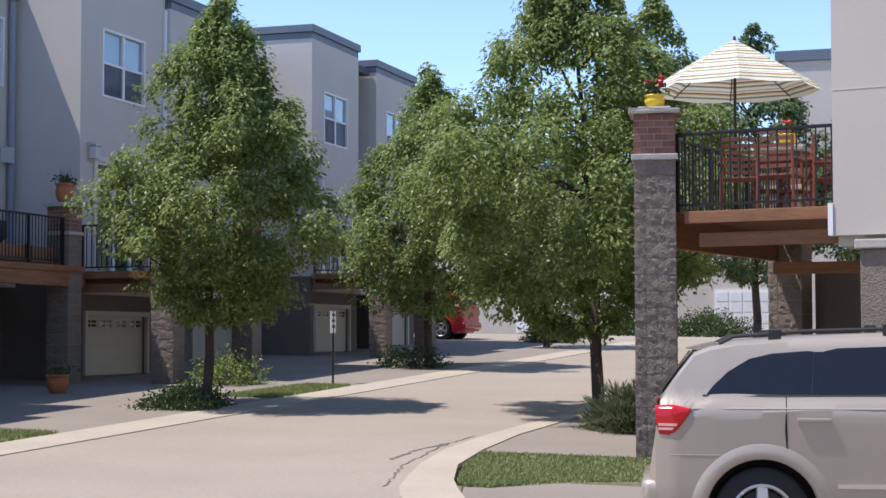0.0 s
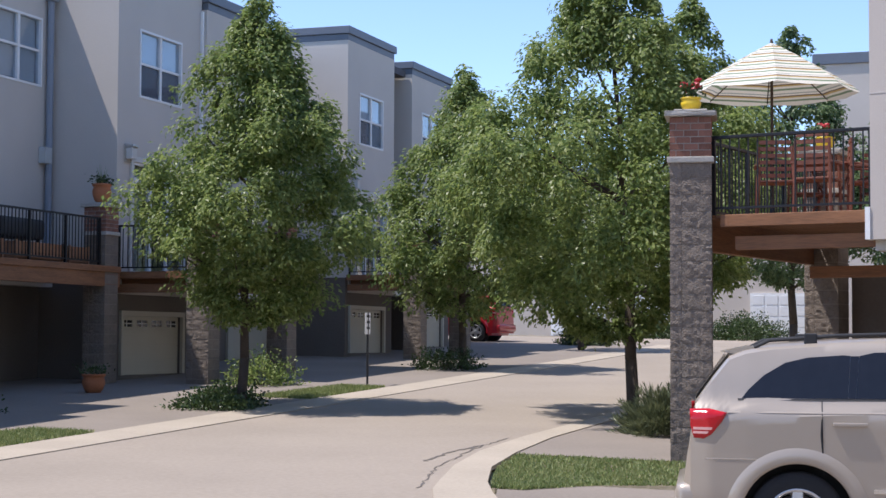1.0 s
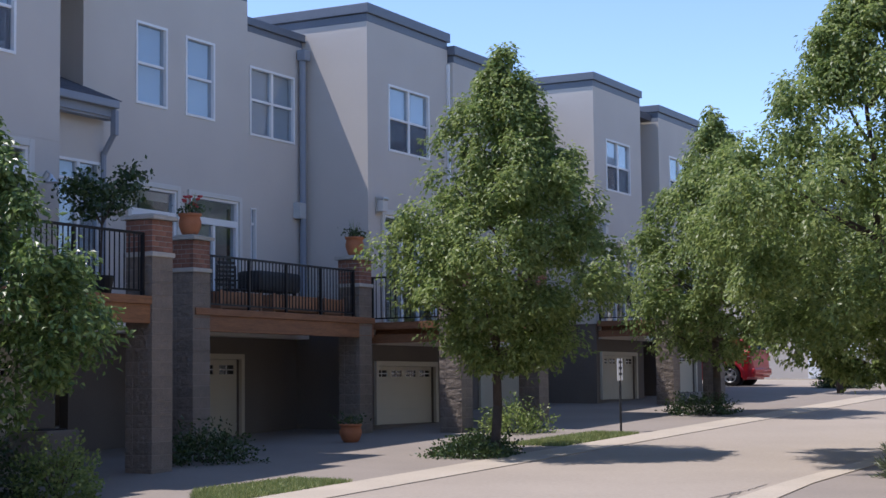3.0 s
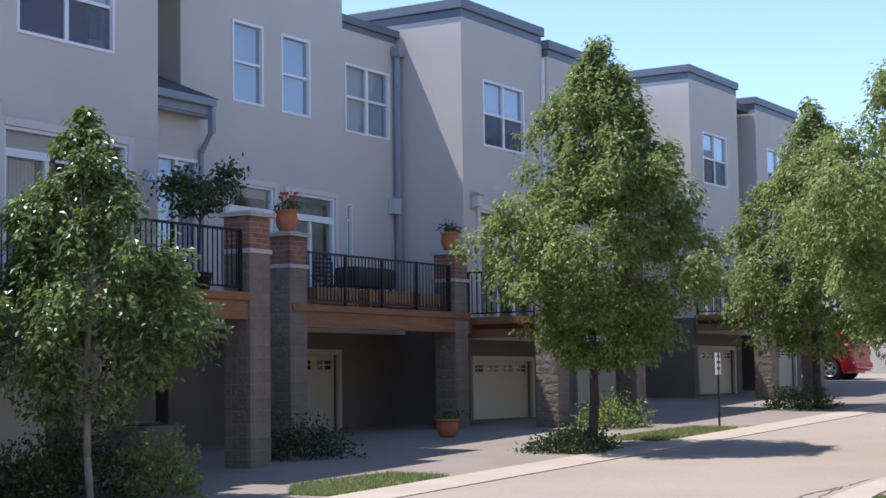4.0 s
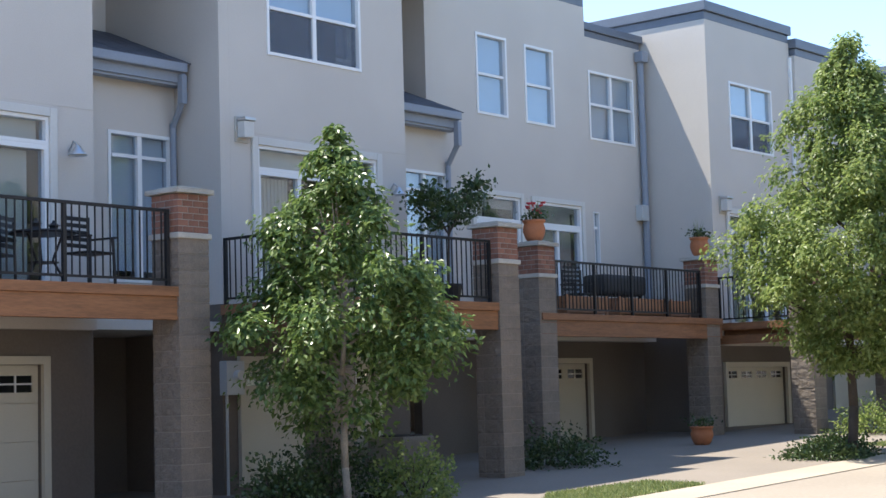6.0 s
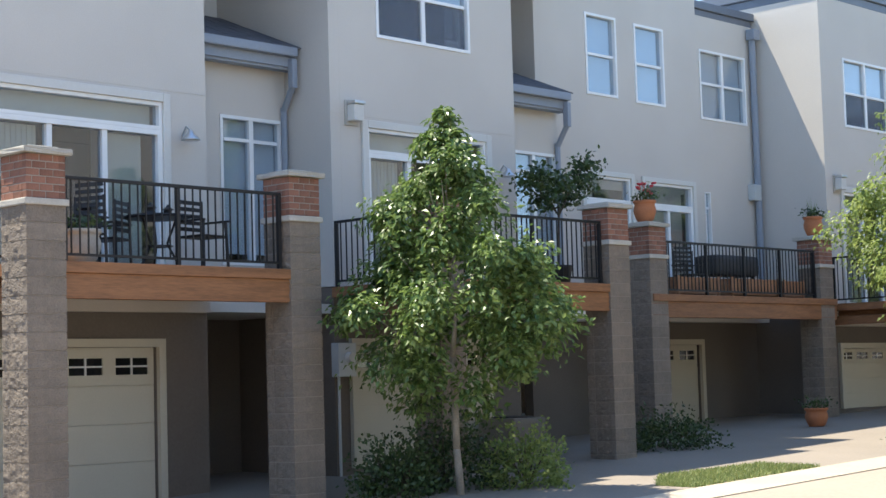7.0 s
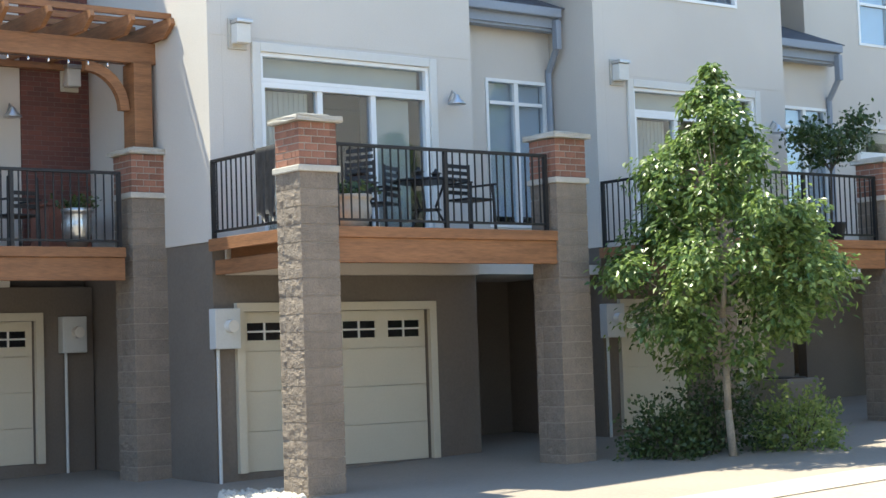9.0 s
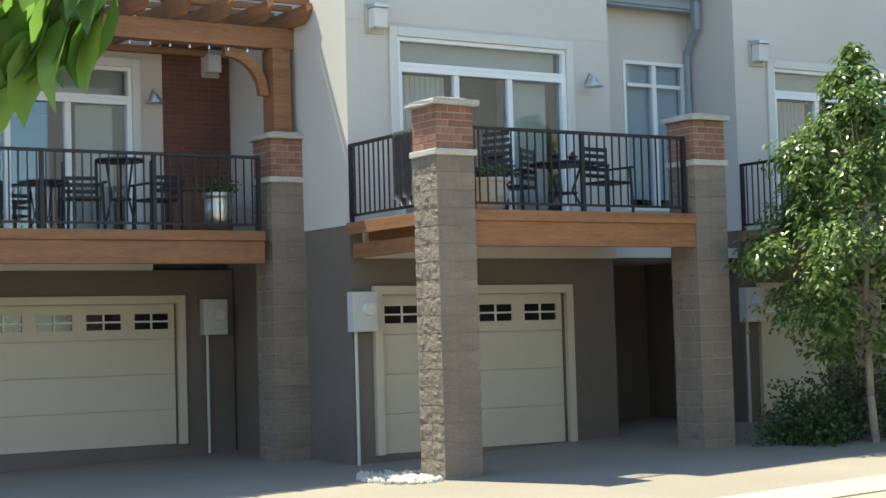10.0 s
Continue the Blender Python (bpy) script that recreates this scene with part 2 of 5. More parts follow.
def grass(name, label, outline, count, height=0.07, seed=1):
    """Blades over a patch given as rows of (y, x from, x to)."""
    rng = np.random.default_rng(seed)
    ys = np.array([o[0] for o in outline])
    y = rng.uniform(ys[0], ys[-1], count)
    a, b = np.interp(y, ys, [o[1] for o in outline]), np.interp(y, ys, [o[2] for o in outline])
    x = a + (b - a) * rng.uniform(0, 1, count)
    z = np.array([ground_z(u, v) for u, v in zip(x, y)])
    ang, h, w = rng.uniform(0, 6.283, count), height * rng.uniform(0.5, 1.3, count), rng.uniform(0.008, 0.016, count)
    lean = rng.normal(0, 0.4, (count, 2)) * h[:, None]
    v = np.zeros((count, 3, 3))
    v[:, 0] = np.stack([x - np.cos(ang) * w, y - np.sin(ang) * w, z], 1)
    v[:, 1] = np.stack([x + np.cos(ang) * w, y + np.sin(ang) * w, z], 1)
    v[:, 2] = np.stack([x + lean[:, 0], y + lean[:, 1], z + h], 1)
    me = bpy.data.meshes.new(name)
    me.from_pydata(v.reshape(-1, 3).tolist(), [], np.arange(count * 3).reshape(-1, 3).tolist())
    return tagged(part(name, me, M_GRASS), label, "grass", kind="stuff")


grass("grass", "mown green grass strip with dry edges", [(16.95, -5.4, -5.05), (17.6, -5.6, -4.45), (18.1, -5.75, -3.3), (19.3, -6.02, -3.0), (20.3, -6.12, -2.9)], 15000, 0.04, 1)
grass("grass", "small patch of shaded lawn beside a driveway", [(17.6, -13.0, -12.4), (18.6, -13.7, -12.4), (20.6, -13.4, -12.4)], 9000, 0.06, 2)
grass("grass", "small patch of lawn at the foot of the sign", [(28.0, -13.6, -12.4), (31.8, -13.4, -12.4)], 9000, 0.06, 3)


# dark tarred cracks beside the kerb
def crack(points, width, seed):
    rng = random.Random(seed)
    bm, prev = bmesh.new(), None
    for (xa, ya), (xb, yb) in zip(points, points[1:]):
        for k in range(12):
            f = k / 12
            x, y = xa + (xb - xa) * f + rng.uniform(-0.03, 0.03), ya + (yb - ya) * f
            w = width * rng.uniform(0.4, 1.2)
            row = [bm.verts.new((x - w, y, ground_z(x, y) + 0.006)), bm.verts.new((x + w, y + w, ground_z(x, y) + 0.006))]
            if prev:
                bm.faces.new((prev[0], prev[1], row[1], row[0]))
            prev = row
    return tagged(part("road_crack", bm, M_TAR), "dark tarred crack in the lane", "crack", kind="structure")


M_TAR = material("tar", (0.13, 0.112, 0.095), 0.8, vary=0.2, scale=4, grain=40)
crack([(-6.1, 16.6), (-6.55, 18.4), (-6.86, 20.6), (-6.9, 22.6)], 0.012, 1)
crack([(-6.95, 19.1), (-7.0, 20.2), (-6.92, 21.4)], 0.026, 2)

# ---------------------------------------------------------------- openings
def window(house, axis, pos, u0, u1, z0, z1, cols=2, rows=(0.5,), blind=0.0, inset=0.05, bar=0.05, room=0.5, name="window", screen=False):
    """A window in an opening: frame, bars, a pane for every light, a blind and a dark slab that stands in for the dim
    room behind it.
    """
    def slab(bm, a, b, c, d, near, far):
        if axis == "x":
            box(bm, pos - far, pos - near, a, b, c, d)
        else:
            box(bm, a, b, pos + near, pos + far, c, d)
        return bm
    bm = bmesh.new()
    for a, b, c, d in ((u0, u0 + bar, z0, z1), (u1 - bar, u1, z0, z1), (u0 + bar, u1 - bar, z0, z0 + bar), (u0 + bar, u1 - bar, z1 - bar, z1)):
        slab(bm, a, b, c, d, inset - 0.07, inset + 0.07)
    w = part(name, slab(bmesh.new(), u0 + 0.002, u1 - 0.002, z0 + 0.002, z1 - 0.002, inset + room, inset + room + 0.05), M_ROOM, house, "window with white frame over a dark slab standing in for the unlit room")
    part("frame", bm, M_VINYL, w, "white frame")
    cu = [u0 + bar + (u1 - u0 - 2 * bar) * i / cols for i in range(cols + 1)]
    cz = [z0 + bar, *(z0 + (z1 - z0) * r for r in rows), z1 - bar]
    for u in cu[1:-1]:
        part("mullion", slab(bmesh.new(), u - 0.04, u + 0.04, z0 + bar, z1 - bar, inset - 0.05, inset + 0.05), M_VINYL, w)
    for z in cz[1:-1]:
        for a, b in zip(cu, cu[1:]):
            part("rail", slab(bmesh.new(), a + 0.041, b - 0.041, z - 0.025, z + 0.025, inset - 0.045, inset + 0.045), M_VINYL, w)
    for a, b in zip(cu, cu[1:]):
        for c, d in zip(cz, cz[1:]):
            p = part("pane", slab(bmesh.new(), a, b, c, d, inset + 0.0, inset + 0.006), M_GLASS, w)
            p.visible_shadow = False
    if screen:
        for a, b in zip(cu, cu[1:]):
            part("insect_screen", slab(bmesh.new(), a + 0.042, b - 0.042, z0 + bar + 0.01, z0 + (z1 - z0) * rows[0] - 0.03, inset - 0.02, inset - 0.014), M_SCREEN, w, "dark insect screen")
    if blind:
        part("blind", slab(bmesh.new(), u0 + bar, u1 - bar, z1 - (z1 - z0) * blind, z1 - bar, inset + 0.09, inset + 0.11), M_BLIND, w, "lowered white blind")
    return w


def sliding_door(house, pos, y0, y1, z0, z1, zt):
    """A three-leaf glazed balcony door with a transom light over it and a pale surround."""
    d = window(house, "x", pos, y0, y1, z0, zt, 3, (), 0.0, 0.06, 0.07, 1.6, "door")
    d["label"] = "glazed three-leaf balcony door, white frame"
    window(house, "x", pos, y0, y1, zt + 0.002, z1, 1, (), 0.0, 0.06, 0.05, 1.6, "transom")
    bm = bmesh.new()
    for a, b, c, e in ((y0 - 0.12, y0 - 0.002, z0, z1 + 0.12), (y1 + 0.002, y1 + 0.12, z0, z1 + 0.12), (y0 - 0.002, y1 + 0.002, z1 + 0.002, z1 + 0.12)):
        box(bm, pos + 0.003, pos + 0.05, a, b, c, e, 0.008)
    part("surround", bm, M_TRIM, house, "pale moulded door surround")
    wide = y1 - y0
    part("curtain", boxes((pos - 0.2, pos - 0.19, y0 + 0.1, y0 + wide * 0.31, z0 + 0.05, zt - 0.08)), M_CREAM, house, "drawn cream curtain")
    part("curtain", boxes((pos - 0.2, pos - 0.19, y0 + wide * 0.72, y0 + wide * 0.92, z0 + 0.05, zt - 0.08)), M_CREAM, house, "drawn cream curtain")
    # cream panel behind the transom imitates the reflected sunlit house opposite
    part("transom_reflection", boxes((pos - 0.2, pos - 0.19, y0 + 0.06, y1 - 0.06, zt + 0.03, z1 - 0.03)), M_CREAM, house, "cream panel painted as a bright reflection in the transom")
    for k in range(9):
        yy = y0 + 0.14 + k * (wide * 0.31 - 0.12) / 9
        part("curtain_fold", boxes((pos - 0.189, pos - 0.175, yy, yy + 0.035, z0 + 0.06, zt - 0.09), bevel=0.006), M_CREAM, house)


def garage_door(house, pos, y0, y1, z0, z1, lights=4):
    """A sectional door: ribbed panels, a top row of small four-pane windows, a pale frame."""
    g = part("garage_door", boxes((pos - 0.16, pos - 0.13, y0, y1, z0, z1)), M_GARAGE, house, "almond sectional garage door")
    n = 4
    h = (z1 - z0) / n
    wide = (y1 - y0) / lights
    for i in range(n):
        a, b = z0 + i * h, z0 + (i + 1) * h
        if i < n - 1:
            bm = boxes((pos - 0.129, pos - 0.10, y0 + 0.01, y1 - 0.01, a + 0.003, b - 0.003), bevel=0.003)
            for zz in (a + h * 0.33, a + h * 0.66):
                box(bm, pos - 0.0995, pos - 0.094, y0 + 0.02, y1 - 0.02, zz - 0.012, zz + 0.012)
            part("panel", bm, M_GARAGE, g)
        else:
            holes = [(y0 + wide * (k + 0.14), y0 + wide * (k + 0.86), a + h * 0.28, b - h * 0.28) for k in range(lights)]
            part("panel", holed_wall("x", pos - 0.10, y0 + 0.01, y1 - 0.01, a + 0.006, b - 0.006, holes, 0.028), M_GARAGE, g)
            for p, q, r, s in holes:
                part("pane", boxes((pos - 0.127, pos - 0.122, p, q, r, s)), M_DARKPANE, g, "small dark window")
                part("muntin", boxes((pos - 0.121, pos - 0.104, (p + q) / 2 - 0.012, (p + q) / 2 + 0.012, r, s), (pos - 0.120, pos - 0.105, p, q, (r + s) / 2 - 0.012, (r + s) / 2 + 0.012)), M_TRIM, g)
    bm = boxes((pos - 0.06, pos + 0.02, y0 - 0.11, y0 - 0.001, z0, z1 + 0.11), (pos - 0.06, pos + 0.02, y1 + 0.001, y1 + 0.11, z0, z1 + 0.11), (pos - 0.06, pos + 0.02, y0 - 0.001, y1 + 0.001, z1 + 0.001, z1 + 0.11))
    part("door_frame", bm, M_GARAGE, house, "almond door frame")


# cream of the curtains, also of the reflection painted behind the transom
M_CREAM = material("cream_cloth_and_reflection", (0.66, 0.60, 0.47), 0.85, vary=0.06, scale=3, grain=40)
M_DARKPANE = material("dark_glass", (0.012, 0.013, 0.015), 0.08, vary=0.1, scale=3, grain=10)


# ---------------------------------------------------------------- houses
def parapet(house, x0, x1, y0, y1, z0, z1):
    part("parapet_cap", boxes((x0, x1, y0, y1, z0, z0 + (z1 - z0) * 0.45), (x0 - 0.02, x1 + 0.06, y0 - 0.06, y1 + 0.06, z0 + (z1 - z0) * 0.45 + 0.002, z1), bevel=0.015), M_METALCAP, house, "blue-grey metal coping")


def townhouse(y0, X=-18.2, dz=0.0, top=9.9, flush=False, upper_window=True, rec=2.34, side_low=3.0, garage=True, wide=4.19):
    """One unit: stuccoed upper floors over a dark block ground floor, a step back beside it under a low shingled roof."""
    h = thing("house", "three-storey townhouse in pale beige stucco over dark block", "townhouse", "row of townhouses")
    y1, y2, R = y0 + wide, y0 + wide + rec, X - 1.0
    gz = ground_z(X, y0 + 2) - 0.5
    cap = top - 0.40
    f = wide / 4.19
    door, win = (y0 + 0.74 * f, y0 + 3.43 * f, 3.02 + dz, 5.43 + dz), (y0 + 1.0 * f, y0 + 3.13 * f, 6.86 + dz, 8.36 + dz)
    g0 = ground_z(X, y0 + 2) + 0.05
    gar = (y0 + 0.42 * f, y0 + 3.32 * f, g0, 2.12 + dz)
    holes = [door] + ([win] if upper_window else [])
    part("wall", holed_wall("x", X, y0 + 0.201, y1, 2.74 + dz, cap, holes, 0.2), M_STUCCO, h, "smooth beige stucco front")
    part("lower_wall", holed_wall("x", X - 0.05, y0 + 0.201, y1, gz, 2.58 + dz, [gar], 0.2), M_BLOCKWALL, h, "dark painted block ground floor")
    part("trim", boxes((X - 0.25, X + 0.04, y0 + 0.206, y1, 2.582 + dz, 2.738 + dz), bevel=0.01), M_STUCCO, h, "pale band over the garage")
    part("side_wall", holed_wall("y", y0, X - 7, X, side_low + dz, cap, (), 0.2), M_STUCCO, h, "smooth beige stucco side")
    part("side_base", holed_wall("y", y0 + 0.02, X - 7, X - 0.05, gz, side_low + dz, (), 0.18), M_BLOCKWALL, h, "dark block base")
    part("belt_joint", boxes((X + 0.001, X + 0.006, y0 + 0.002, y1, 5.60 + dz, 5.615 + dz)), M_STUCCO, h)
    # stepped-back bay
    bay = (y1 + min(1.05, rec * 0.45), y2 - 0.08, 3.35 + dz, 5.58 + dz)
    high = (y1 + rec * 0.24, y1 + rec * 0.66, 7.75 + dz, 9.1 + dz)
    part("bay_wall", holed_wall("x", R, y1, y2, 2.74 + dz, 6.6 + dz, [bay], 0.2), M_STUCCO, h, "stepped-back stucco bay")
    window(h, "x", R, *bay, 2, (0.84,), 0.92, 0.05)
    part("return_wall", boxes((R, X - 0.201, y1 - 0.2, y1 - 0.001, 2.6 + dz, cap)), M_STUCCO, h)
    part("bay_soffit", boxes((R - 1.6, X - 0.06, y1 + 0.01, y2, 2.6 + dz, 2.739 + dz)), M_TRIM, h, "pale porch ceiling")
    E = X - 2.2
    part("entry_wall", holed_wall("x", E, y1 - 0.2, y2, gz, 2.599 + dz, [(y1 + 0.5, y1 + 1.42, g0, g0 + 2.05)], 0.2), M_BLOCKWALL, h, "dark block porch wall")
    part("entry_side", boxes((E, X - 0.26, y1 - 0.2, y1 - 0.002, gz, 2.599 + dz)), M_BLOCKWALL, h)
    d = part("entry_door", boxes((E - 0.1, E - 0.05, y1 + 0.502, y1 + 1.418, g0, g0 + 2.048), bevel=0.004), M_TRIMDARK, h, "dark panelled entry door")
    part("door_panel", boxes(*[(E - 0.049, E - 0.035, y1 + 0.6 + k * 0.38, y1 + 0.94 + k * 0.38, g0 + zz, g0 + zz + 0.75) for k in (0, 1) for zz in (0.2, 1.1)], bevel=0.006), M_TRIMDARK, d)
    if flush:
        part("upper_wall", holed_wall("x", X + 0.14, y1 + 0.002, y2 + 0.3, 6.0 + dz, cap - 0.3, (), 0.2), M_STUCCO, h, "flush stucco upper wall")
        parapet(h, X - 6, X + 0.14, y1 + 0.06, y2 + 0.3, cap - 0.3, top - 0.30)
        part("downpipe", boxes((X + 0.003, X + 0.08, y1 - 0.09, y1 - 0.01, 6.3 + dz, cap - 0.35), bevel=0.015), M_VINYL, h, "white downpipe")
    else:
        U = X - 2.6
        part("upper_wall", holed_wall("x", U, y1, y2, 6.4 + dz, cap, [high], 0.2), M_STUCCO, h, "set-back stucco upper wall")
        window(h, "x", U, *high, 1, (0.5,), 0.9)
        part("upper_return", boxes((U, X - 0.21, y1 - 0.2, y1 - 0.003, cap - 0.4, cap)), M_STUCCO, h)
        # low shingled roof with fascia and gutter
        z = 6.38 + dz
        roof = part("porch_roof", boxes((U, R + 0.28, y1 + 0.004, y2 - 0.004, z, z + 0.06)), M_FASCIA, h, "blue-grey eave")
        part("fascia", boxes((R + 0.281, R + 0.32, y1 + 0.004, y2 - 0.05, z - 0.02, z + 0.26), (R + 0.1, R + 0.28, y1 + 0.004, y2 - 0.05, z - 0.06, z - 0.002), bevel=0.006), M_FASCIA, roof)
        part("gutter", boxes((R + 0.321, R + 0.44, y1 + 0.004, y2 - 0.1, z + 0.13, z + 0.27), bevel=0.02), M_FASCIA, roof, "blue-grey gutter")
        slope = math.atan2(0.82, R + 0.40 - U)
        for r in range(9):
            xa = R + 0.40 - r * 0.21
            for c in range(7):
                w = rec / 7
                ya = y1 + 0.01 + c * w
                if xa - 0.24 < U:
                    continue
                bm = boxes((-0.24, 0, 0, w - 0.014, 0, 0.018))
                s = part("shingle", bm, M_SHINGLE, roof)
                s.matrix_basis = pose(xa, ya, z + 0.265 + (R + 0.40 - xa) * math.tan(slope) + random.uniform(0, 0.006), 0, math.degrees(slope), 0)
        dz_ = z - 0.1
        rbm = bmesh.new()
        box(rbm, R + 0.30, R + 0.42, y2 - 0.2, y2 - 0.1, dz_ - 0.25, dz_ + 0.2, 0.02)
        rod(rbm, (R + 0.36, y2 - 0.15, dz_ - 0.2), (R + 0.06, y2 - 0.08, dz_ - 0.55), 0.05)
        rod(rbm, (R + 0.06, y2 - 0.08, dz_ - 0.5), (R + 0.06, y2 - 0.08, 2.75 + dz), 0.05)
        part("downpipe", rbm, M_FASCIA, h, "blue-grey downpipe")
    parapet(h, X - 6, X, y0, y1, cap, top)
    part("flat_roof", boxes((X - 9, X - 0.21, y0 + 0.21, y2, cap - 0.3, cap - 0.1)), M_SHINGLE, h)
    part("back_wall", boxes((X - 9.2, X - 9, y0, y2, gz, cap)), M_STUCCO, h)
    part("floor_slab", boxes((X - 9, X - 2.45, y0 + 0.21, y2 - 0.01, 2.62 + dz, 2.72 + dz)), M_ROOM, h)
    window(h, "x", X, *win, 2, (0.5,), 0.5, screen=True) if upper_window else None
    sliding_door(h, X, door[0], door[1], door[2], door[3], 5.05 + dz)
    if garage:
        garage_door(h, X, *gar)
    return h


M_TRIMDARK = material("dark_painted_door", (0.09, 0.085, 0.08), 0.5, vary=0.1, scale=3, grain=40)


def set_back_house(y0, y1, X=-19.7, top=9.75, low=None, detail=True):
    """The unit between two fronts: taller on one side, a lower parapet on the other."""
    h = thing("house", "set-back townhouse in pale beige stucco with narrow tall windows", "townhouse", "row of townhouses")
    gz = ground_z(X, y0) - 0.5
    ys = y0 + 5.2
    holes = [(y0 + 1.5, y0 + 2.47, 6.94, 8.53), (y0 + 3.05, y0 + 4.03, 6.92, 8.51)]
    doors = [(y0 + 1.34, y0 + 2.76, 3.0, 5.38), (y0 + 3.22, y0 + 4.84, 3.0, 5.36)]
    slot = (y0 + 5.46, y0 + 5.66, 4.2, 5.31)
    w3 = (y0 + 5.44, y0 + 7.16, 6.84, 8.32)
    if not detail:
        holes, doors, slot, w3 = [], [], None, None
    part("wall", holed_wall("x", X, y0, ys, 2.74, top, holes + doors, 0.2), M_STUCCO, h, "smooth beige stucco front")
    part("wall", holed_wall("x", X - 0.12, ys + 0.001, y1, 2.74, (low or top) - 0.3, [w3, slot] if detail else [], 0.2), M_STUCCO, h, "lower stucco front")
    part("lower_wall", holed_wall("x", X - 0.3, y0, y1, gz, 2.6, [(y0 + 2.4, y0 + 5.3, gz + 0.55, 2.15)], 0.2), M_BLOCKWALL, h, "dark painted block ground floor")
    part("trim", boxes((X - 0.3, X + 0.03, y0, y1, 2.602, 2.738)), M_TRIM, h)
    part("side_wall", boxes((X - 7, X - 0.201, y0, y0 + 0.2, 2.74, top)), M_STUCCO, h)
    parapet(h, X - 6, X, y0, ys, top, top + 0.4)
    parapet(h, X - 6, X - 0.12, ys + 0.07, y1, (low or top) - 0.3, low or top)
    part("flat_roof", boxes((X - 9, X - 0.33, y0 + 0.21, y1, top - 0.9, top - 0.7)), M_SHINGLE, h)
    part("floor_slab", boxes((X - 9, X - 0.52, y0 + 0.21, y1 - 0.01, 2.62, 2.72)), M_ROOM, h)
    garage_door(h, X - 0.25, y0 + 2.4, y0 + 5.3, gz + 0.55, 2.15)
    if detail:
        for a in holes:
            window(h, "x", X, *a, 1, (0.5,), 0.94)
        window(h, "x", X - 0.12, *w3, 2, (0.52,), 0.93)
        window(h, "x", X - 0.12, *slot, 1, (0.7,), 0.0, bar=0.022)
        for a in doors:
            d = window(h, "x", X, a[0], a[1], a[2], 4.9, 2, (), 0.0, 0.06, 0.08, 1.2, "door")
            d["label"] = "glazed balcony door, white frame"
            window(h, "x", X, a[0], a[1], 4.902, a[3], 1, (), 0.0, 0.06, 0.05, 1.2, "transom")
            bm = bmesh.new()
            for p, q, r, s in ((a[0] - 0.1, a[0] - 0.002, a[2], a[3] + 0.1), (a[1] + 0.002, a[1] + 0.1, a[2], a[3] + 0.1), (a[0] - 0.002, a[1] + 0.002, a[3] + 0.002, a[3] + 0.1)):
                box(bm, X + 0.003, X + 0.05, p, q, r, s, 0.008)
            part("surround", bm, M_TRIM, h)
    bm = bmesh.new()
    rod(bm, (X - 0.02, y1 - 0.14, 2.9), (X - 0.02, y1 - 0.14, (low or top) - 0.6), 0.075, sides=10)
    box(bm, X - 0.1, X + 0.12, y1 - 0.26, y1 - 0.02, (low or top) - 0.62, (low or top) - 0.38, 0.03)
    part("downpipe", bm, M_FASCIA, h, "blue-grey downpipe with hopper head")
    part("junction_box", boxes((X - 0.11, X + 0.06, y1 - 0.40, y1 - 0.14, 5.22, 5.56), bevel=0.01), M_GREYBOX, h)
    return h


Y_A, Y_B, Y_C, Y_D = 10.33, 16.87, 30.98, 43.6
townhouse(Y_A, upper_window=False)
townhouse(Y_B, rec=2.34)
set_back_house(23.42, 30.9, top=9.6, low=9.33)
townhouse(Y_C, dz=-0.12, top=9.88, flush=True, wide=3.75, rec=2.8)
set_back_house(37.83, 43.5, X=-19.9, top=9.4, low=9.3, detail=False)
townhouse(Y_D, dz=0.25, top=10.4, flush=False, wide=3.65, rec=1.5)
townhouse(48.8, dz=0.35, top=10.2, flush=True, wide=3.7)


# ---------------------------------------------------------------- stone columns
def rough_block(w, d, h, seed):
    """A split-face block: two sides broken and uneven, the two others sawn smooth."""
    rng = random.Random(seed)
    bm = bmesh.new()
    nx, ny, nz = max(3, round(w / 0.04)), max(3, round(d / 0.05)), 5
    grid = {}

    def v(i, j, k):
        if (i, j, k) not in grid:
            x, y, z = -w / 2 + w * i / nx, -d / 2 + d * j / ny, h * k / nz
            deep = 0.004 if 0 < k < nz else 0.0
            ox = oy = 0
            if i in (0, nx):
                ox = (1 if i else -1) * (0.002 + rng.uniform(-0.002, 0.002))
            if j in (0, ny):
                oy = (1 if j else -1) * (deep + rng.uniform(-0.009, 0.010))
            if (i in (0, nx)) and (j in (0, ny)):
                ox, oy = ox * 0.3, oy * 0.3
            grid[i, j, k] = bm.verts.new((x + ox, y + oy, z))
        return grid[i, j, k]

    for k in range(nz):
        for i in range(nx):
            for j in (0, ny):
                bm.faces.new((v(i, j, k), v(i + 1, j, k), v(i + 1, j, k + 1), v(i, j, k + 1)))
        for j in range(ny):
            for i in (0, nx):
                bm.faces.new((v(i, j, k), v(i, j + 1, k), v(i, j + 1, k + 1), v(i, j, k + 1)))
    for k in (0, nz):
        ring = [v(i, 0, k) for i in range(nx)] + [v(nx, j, k) for j in range(ny)] + [v(i, ny, k) for i in range(nx, 0, -1)] + [v(0, j, k) for j in range(ny, 0, -1)]
        bm.faces.new(ring)
    me = mesh_of("block", bm)
    me.polygons.foreach_set("use_smooth", [True] * len(me.polygons))
    me.set_sharp_from_angle(angle=radians(18))
    me.materials.append(M_SPLIT)
    return me


COURSE, SIDE = 0.2032, 0.56
WIDE = [rough_block(0.400, SIDE, COURSE - 0.010, s) for s in range(5)]
SLIM = [rough_block(0.150, SIDE, COURSE - 0.010, s + 20) for s in range(5)]


